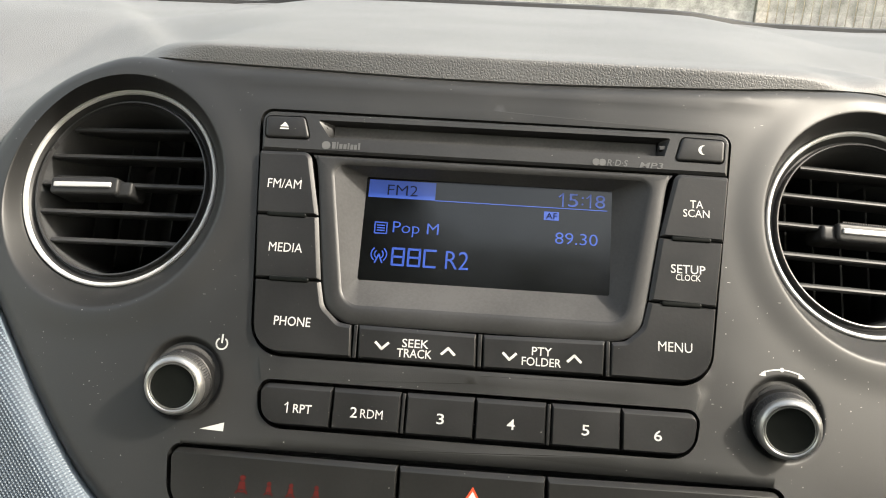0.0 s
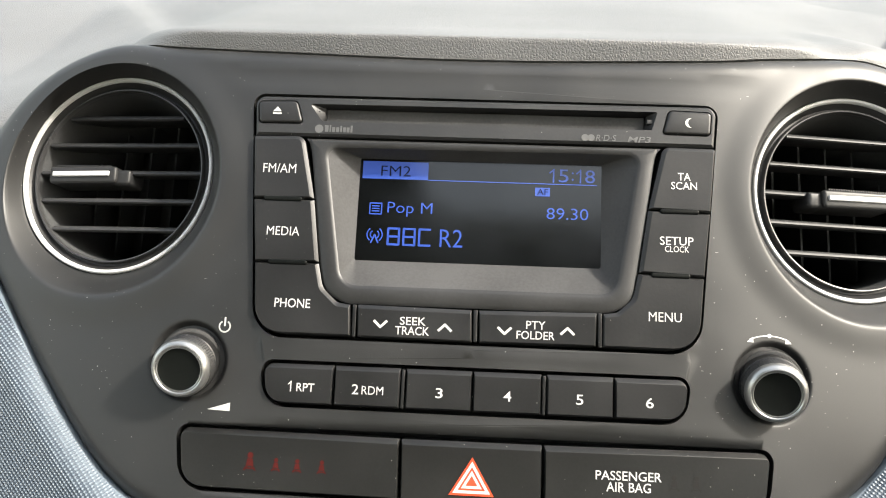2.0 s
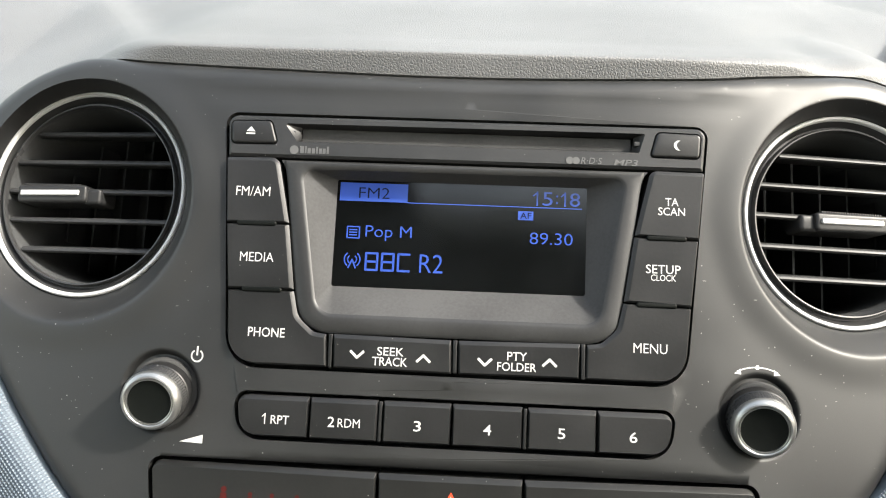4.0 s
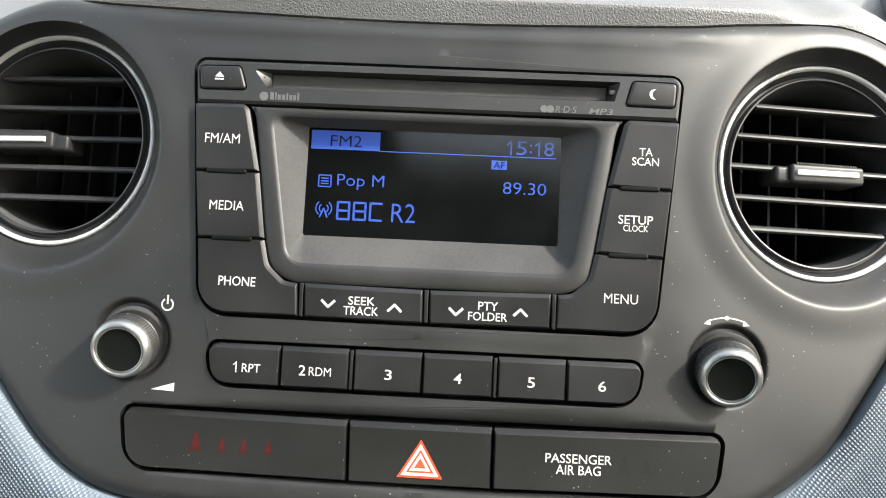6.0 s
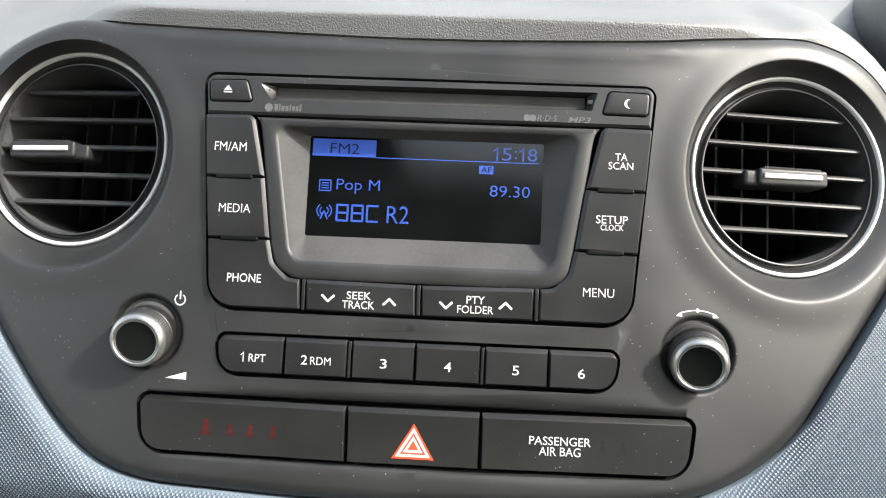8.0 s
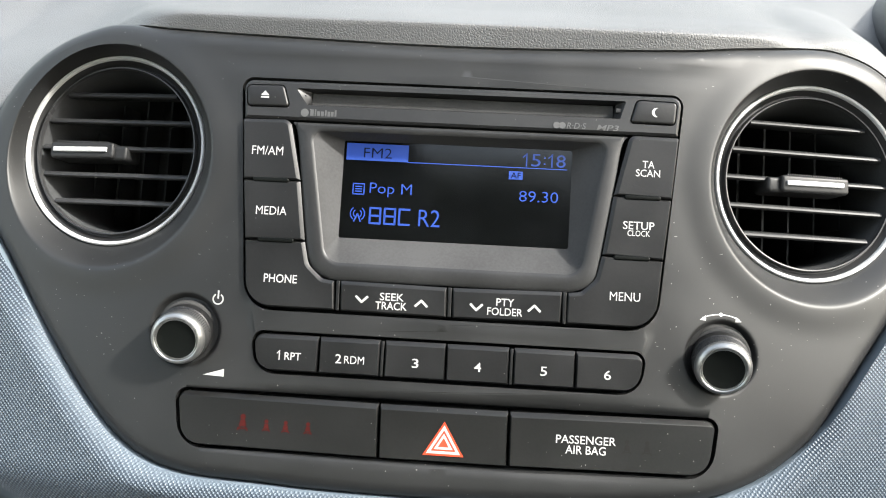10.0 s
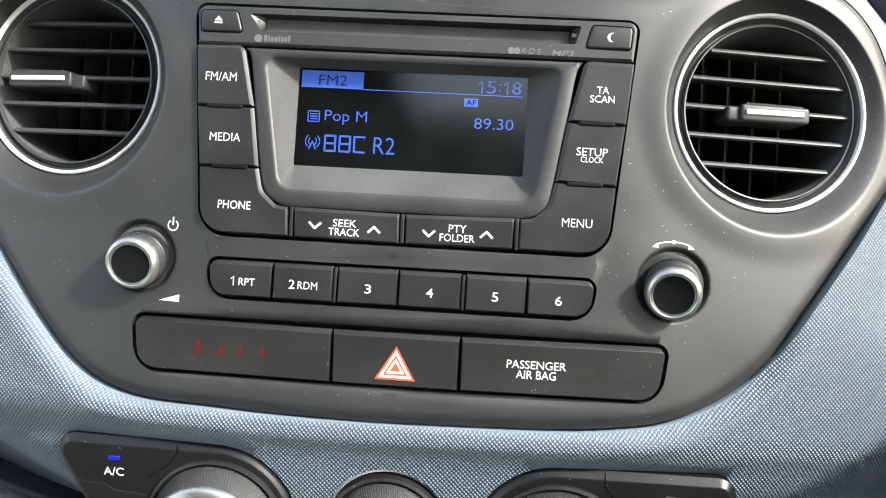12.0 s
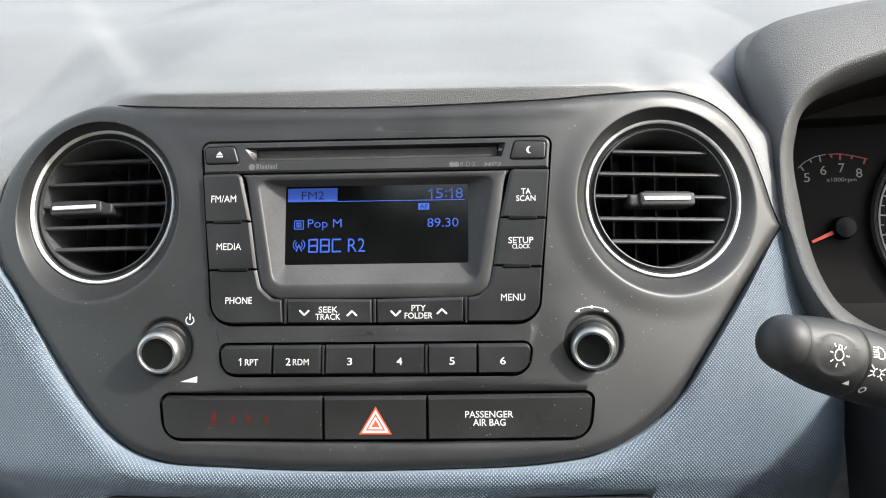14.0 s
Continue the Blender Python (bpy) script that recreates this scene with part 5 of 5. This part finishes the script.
def build_cowl():
    ob = thing("cluster_cowl", (0.35, 0.05, 0.15), "dark grained cowl hooding the instrument cluster", "cowl")
    # three rails round the opening: the foot on the dash, the crease of the lip, the lip's inner edge
    foot = [(0.46, 0.012), (0.328, 0.018), (0.272, 0.028), (0.2485, 0.0375), (0.2335, 0.0515), (0.2222, 0.0735), (0.2168, 0.0950), (0.2155, 0.1050), (0.2150, 0.1200), (0.2148, 0.1369), (0.2142, 0.1560), (0.2117, 0.1693), (0.2093, 0.1828), (0.2079, 0.1976), (0.2119, 0.2125), (0.2234, 0.2238), (0.2401, 0.2295), (0.2680, 0.2350), (0.3000, 0.2390), (0.36, 0.241), (0.44, 0.236), (0.505, 0.212), (0.540, 0.15), (0.530, 0.075), (0.475, 0.012)]
    crease = [(0.46, 0.018), (0.330, 0.024), (0.275, 0.034), (0.2520, 0.0430), (0.2380, 0.0551), (0.2268, 0.0756), (0.2215, 0.0955), (0.2190, 0.1050), (0.2175, 0.1200), (0.2172, 0.1380), (0.2188, 0.1500), (0.2217, 0.1595), (0.2245, 0.1660), (0.2290, 0.1730), (0.2350, 0.1790), (0.2430, 0.1845), (0.2553, 0.1913), (0.278, 0.1988), (0.306, 0.2060), (0.36, 0.2105), (0.445, 0.206), (0.497, 0.187), (0.525, 0.14), (0.515, 0.075), (0.47, 0.018)]
    inner = [(0.46, 0.030), (0.34, 0.035), (0.300, 0.0400), (0.2712, 0.0462), (0.2513, 0.0588), (0.2411, 0.0759), (0.2355, 0.0950), (0.2340, 0.1050), (0.2322, 0.1180), (0.2302, 0.1330), (0.2303, 0.1450), (0.2320, 0.1537), (0.2340, 0.1620), (0.2375, 0.1690), (0.2430, 0.1747), (0.2500, 0.1790), (0.2593, 0.1828), (0.2824, 0.1904), (0.310, 0.1970), (0.36, 0.201), (0.44, 0.197), (0.488, 0.18), (0.515, 0.135), (0.505, 0.08), (0.465, 0.028)]
    bm, rim = bmesh.new(), bmesh.new()
    grid, edge = [], []
    for p, c, q in zip(*(smooth_line(r, 6) for r in (foot, crease, inner))):
        if p.y > 0.12:
            back = max(0, min(1, (0.40 - p.x) / 0.17))
            row = [(p.x + 0.25 * d * back, 0.056 + d, p.y + 0.36 * d) for d in (0.25, 0.07, 0.02)]
        else:
            row = [(p.x - 0.05 * d, 0.056 + d, p.y - 0.1 * d) for d in (0.10, 0.07, 0.02)]
        row += [(p.x + (c.x - p.x) * t, y, p.y + (c.y - p.y) * t) for t, y in ((0.0, 0.0555), (0.12, 0.0508), (0.35, 0.0452), (0.62, 0.0397), (0.85, 0.0362), (0.98, 0.0351))]
        grid.append([bm.verts.new(v) for v in row])
        edge.append([rim.verts.new(row[-1])] + [rim.verts.new((c.x + (q.x - c.x) * t, y, c.y + (q.y - c.y) * t)) for t, y in ((0.06, 0.0350), (0.20, 0.0356), (0.40, 0.0378), (0.65, 0.0412), (0.86, 0.0448), (0.97, 0.0490), (1.0, 0.0560))])
    for mesh, rows in ((bm, grid), (rim, edge)):
        for a, b in zip(rows, rows[1:]):
            for k in range(len(a) - 1):
                mesh.faces.new((a[k], a[k + 1], b[k + 1], b[k]))
        bmesh.ops.recalc_face_normals(mesh, faces=mesh.faces)
    part("hood", bm, M_COWL, ob, sharp=80)
    # the lip takes the darkened skin colour in place of its shade
    part("lip", rim, M_LIPSHADE, ob, "grained lip round the opening, darkened in its colour for shade", sharp=80)
    bm = bmesh.new()
    rows = []
    for c, q in zip(smooth_line(crease, 6), smooth_line(inner, 6)):
        rows.append([bm.verts.new((c.x + (q.x - c.x) * t, y, c.y + (q.y - c.y) * t)) for t, y in ((0.995, 0.0540), (1.02, 0.155))])
    for a, b in zip(rows, rows[1:]):
        bm.faces.new((a[0], a[1], b[1], b[0]))
    bmesh.ops.recalc_face_normals(bm, faces=bm.faces)
    # inner side of the hood, coloured gauge black to stand for its shade
    part("inner_wall", bm, M_GAUGE, ob, "wall round the gauges, its shade put in as gauge black", sharp=80)


build_cowl()


# ---- light stalk ----
def build_stalk():
    a, b = Vector((0.1643, -0.099, 0.0388)), Vector((0.2503, -0.054, 0.0165))
    ob = thing("light_stalk", a, "black lighting control stalk with printed lamp symbols", "stalk")
    way = (b - a).normalized()
    # the rounded end grip
    prof = [(0.0005, -0.0104), (0.0040, -0.0099), (0.0072, -0.0083), (0.0092, -0.0058), (0.0102, -0.0030), (0.0104, -0.0010), (0.0103, -0.0004)]
    bm = lathe_capped(prof[::-1], a, axis=way, segments=64)
    part("end_cap", bm, M_COWL2, ob, "smooth rounded dark end cap", sharp=0)
    prof = [(0.0101, -0.0005), (0.0105, 0.0)] + [(0.0105 + 0.0034 * math.sin(min(1, k / 18) * math.pi / 2), k * 0.00135) for k in range(1, 19)] + [(0.0135, 0.0249)]
    bm, _ = lathe(prof, a, axis=way, segments=160)
    # symbols are printed on the side that faces the seats
    right = way
    up = Vector((0, 0, 1)) - way * way.z
    up.normalize()
    out = right.cross(up).normalized()
    if out.y > 0:
        out = -out

    def dish(along, around):
        """An oval hollow under the lamp symbol."""
        q = ((along - 0.0112) / 0.0088) ** 2 + ((around + 0.0016) / 0.0078) ** 2
        return 0.0011 * max(0.0, 1 - q) ** 0.5

    for v in bm.verts:
        rel = v.co - a
        flat = rel - right * rel.dot(right)
        ang = math.atan2(flat.dot(up), flat.dot(out))
        if abs(ang) < 1.3:
            v.co -= flat.normalized() * dish(rel.dot(right), ang * flat.length)
    body = part("grip", bm, M_COWL2, ob)
    prof = [(0.0133, 0.0249), (0.0140, 0.0257), (0.0141, 0.042), (0.0135, 0.052), (0.0118, 0.054), (0.0085, 0.062), (0.008, 0.12)]
    bm, _ = lathe(prof, a, axis=way, segments=64)
    ring = part("collar", bm, M_COWL2, ob)
    def wrap(along, around, r):
        ang = around / r
        return a + right * along + (out * math.cos(ang) + up * math.sin(ang)) * (r + 0.0003 - (dish(along, around) if along < 0.024 else 0))

    def printed(loops, r, parent, name, shift):
        m = bmesh.new()
        for loop in loops:
            m.faces.new([m.verts.new(wrap(p[0] + shift[0], p[1] + shift[1], r)) for p in loop])
        part(name, m, M_PRINT, parent, smooth=False)

    lamp = stroke(arc_points(0, 0, 0.0021, 0, 345, 14), 0.0005, True) + stroke([(-0.0007, 0.0022), (-0.0006, 0.0036), (0.0009, 0.0036), (0.0009, 0.0022)], 0.0005)
    for k in range(7):
        ang = radians(-230 + k * 47)
        lamp += stroke([(0.0034 * math.cos(ang), 0.0034 * math.sin(ang)), (0.0047 * math.cos(ang), 0.0047 * math.sin(ang))], 0.0005)
    printed(lamp, 0.0134, body, "lamp_symbol", (0.0112, -0.0016))
    printed([[(0, 0.0013), (-0.0017, -0.0008), (0.0017, -0.0008)]], 0.0139, body, "pointer_mark", (0.0190, -0.0108))
    beam = stroke(arc_points(0.0006, 0, 0.0021, 90, -90, 8), 0.0005) + stroke([(0.0006, 0.0021), (-0.0005, 0.0021), (-0.0005, -0.0021), (0.0006, -0.0021)], 0.0005)
    for k in range(5):
        beam += stroke([(-0.0010, 0.0018 - k * 0.0009), (-0.0034, 0.0014 - k * 0.0009)], 0.0004)
    printed(beam, 0.0141, ring, "beam_symbol", (0.0296, 0.0032))
    side = []
    for s in (-1, 1):
        side += stroke(arc_points(s * 0.0006, 0, 0.0013, 90 if s > 0 else 270, -90 if s > 0 else 90, 6), 0.0005)
        for k in (-1, 0, 1):
            side += stroke([(s * 0.0021, k * 0.0011), (s * 0.0037, k * 0.0021)], 0.0005)
    printed(side, 0.0141, ring, "side_lamp_symbol", (0.0293, -0.0040))
    printed(stroke(arc_points(0, 0, 0.0013, 0, 345, 12), 0.0005, True), 0.0141, ring, "off_symbol", (0.0277, -0.0118))
    return ob


build_stalk()


def build_column():
    ob = thing("steering_column", (0.33, -0.03, -0.02), "dark plastic steering column shroud beside the blue panel", "steering column")
    bm = bmesh.new()
    outline = rounded([(0.2585, 0.030, 0.018), (0.42, 0.034, 0.02), (0.42, -0.10, 0.03), (0.2600, -0.095, 0.03)], 8)
    rings = [[bm.verts.new((0.34 + (p.x - 0.34) * k, y, p.y)) for p in outline] for k, y in ((1.0, 0.075), (0.99, -0.02), (0.97, -0.10), (0.90, -0.135), (0.6, -0.150))]
    for lo, hi in zip(rings, rings[1:]):
        for i in range(len(lo)):
            bm.faces.new((lo[i - 1], lo[i], hi[i], hi[i - 1]))
    bm.faces.new(rings[-1])
    bmesh.ops.recalc_face_normals(bm, faces=bm.faces)
    part("shroud", bm, M_COWL2, ob)


build_column()


# ---- the cabin round the camera ----
def room_part(name, bm, material, label, category, kind="structure"):
    ob = linked(name, bm, material, False)
    return tagged(ob, label, category, "", kind)


def world_box(name, x0, x1, y0, y1, z0, z1, material, label, category):
    return room_part(name, box(bmesh.new(), x0, x1, y0, y1, z0, z1), material, label, category)


ROOF_Z, HEAD_Y = 1.46, -0.565
world_box("ceiling", -0.72, 0.72, -2.2, HEAD_Y, ROOF_Z, ROOF_Z + 0.05, M_HEADLINER, "dark grey cloth headliner under the roof", "headliner")
# unseen dark slab, added so that the display's left side mirrors something dark
bm = slab(Corners([(-0.55, 0.12, 0.03), (-0.072, 0.12, 0.03), (-0.072, -0.17, 0.02), (-0.55, -0.17, 0.02)]), -0.009, 0.009, 0.006)
bmesh.ops.transform(bm, matrix=pose(0, -0.43, 1.375, 72, 0, 0), verts=bm.verts)
room_part("trim_visor", bm, M_BEZEL, "unseen dark slab under the roof edge, added to darken the display's reflection", "sun visor")
for side, name in ((-1, "wall_left"), (1, "wall_right")):
    x0, x1 = sorted((side * 0.72, side * 0.78))
    bm = bmesh.new()
    box(bm, x0, x1, -2.2, 0.75, 0.15, 0.92)
    box(bm, x0, x1, -2.2, -0.45, 1.42, ROOF_Z + 0.05)
    box(bm, x0, x1, -1.02, -0.90, 0.92, 1.42)
    box(bm, x0, x1, -2.2, -1.95, 0.92, 1.42)
    room_part(name, bm, M_TRIM, "dark plastic door trim with a window opening", "door trim")
bm = bmesh.new()
box(bm, -0.78, 0.78, -2.26, -2.2, 0.15, 0.95)
box(bm, -0.78, 0.78, -2.26, -2.2, 1.38, ROOF_Z + 0.05)
for s in (-1, 1):
    box(bm, *sorted((s * 0.62, s * 0.78)), -2.26, -2.2, 0.95, 1.38)
room_part("wall_rear", bm, M_TRIM, "dark plastic rear trim with a window opening", "trim")
world_box("floor", -0.78, 0.78, -2.26, 0.75, 0.10, 0.15, M_SEAT, "dark carpeted car floor", "floor")
world_box("wall_front", -0.78, 0.78, 0.70, 0.75, 0.15, 0.90, M_TRIM, "dark bulkhead under the windscreen", "bulkhead")

# windscreen: one raked pane from the dash to the roof
def build_windscreen():
    bm = bmesh.new()
    z0, z1, y0, y1 = 1.03, ROOF_Z, 0.78, HEAD_Y
    n = 12
    rows = [[bm.verts.new((x * 0.72, y0 + (y1 - y0) * t - 0.05 * (x * x), z0 + (z1 - z0) * t)) for x in [k * 2 / n - 1 for k in range(n + 1)]] for t in (0, 0.25, 0.5, 0.75, 1)]
    for a, b in zip(rows, rows[1:]):
        for k in range(n):
            bm.faces.new((a[k], a[k + 1], b[k + 1], b[k]))
    ob = linked("window_1", bm, M_GLASS)
    tagged(ob, "clear raked windscreen above the dashboard", "windscreen", "", "structure")
    ob.visible_shadow = False


build_windscreen()


# ---- outside ----
POST_X = 3.02


def build_outside():
    bm = bmesh.new()
    s = 60.0
    vs = [bm.verts.new(p) for p in ((-s, -s, 0), (s, -s, 0), (s, s, 0), (-s, s, 0))]
    bm.faces.new(vs)
    room_part("ground", bm, M_GRASS, "short green grass beyond the windscreen", "ground")
    fence = new("fence")
    tagged(fence, "weathered grey upright board fence beyond the car", "fence")
    fence.location = (0, 9.5, 0)
    rng = random.Random(5)
    for k in range(52):
        x = POST_X + 0.10 + k * 0.1
        b = box(bmesh.new(), x, x + 0.086, -0.011 + 0.008 * (k % 2), 0.011, 0.05, 1.75 + rng.uniform(-0.02, 0.02))
        ob = linked("board", b, M_WOOD, False)
        ob.parent = fence
    b = box(bmesh.new(), POST_X - 0.06, POST_X + 0.06, -0.06, 0.06, 0.0, 1.85)
    b = linked("post", b, M_POST, False)
    b.parent = fence
    wall = new("garden_wall")
    tagged(wall, "pale rendered garden wall beside the board fence", "wall")
    wall.location = (0, 9.5, 0)
    length = 6.4
    ob = linked("panel", box(bmesh.new(), POST_X - 0.08 - length, POST_X - 0.08, -0.03, 0.05, 0.0, 1.66), M_RENDER, False)
    ob.parent = wall
    ob = linked("coping", box(bmesh.new(), POST_X - 0.08 - length, POST_X - 0.082, -0.06, 0.08, 1.664, 1.71), M_POST, False)
    ob.parent = wall


build_outside()
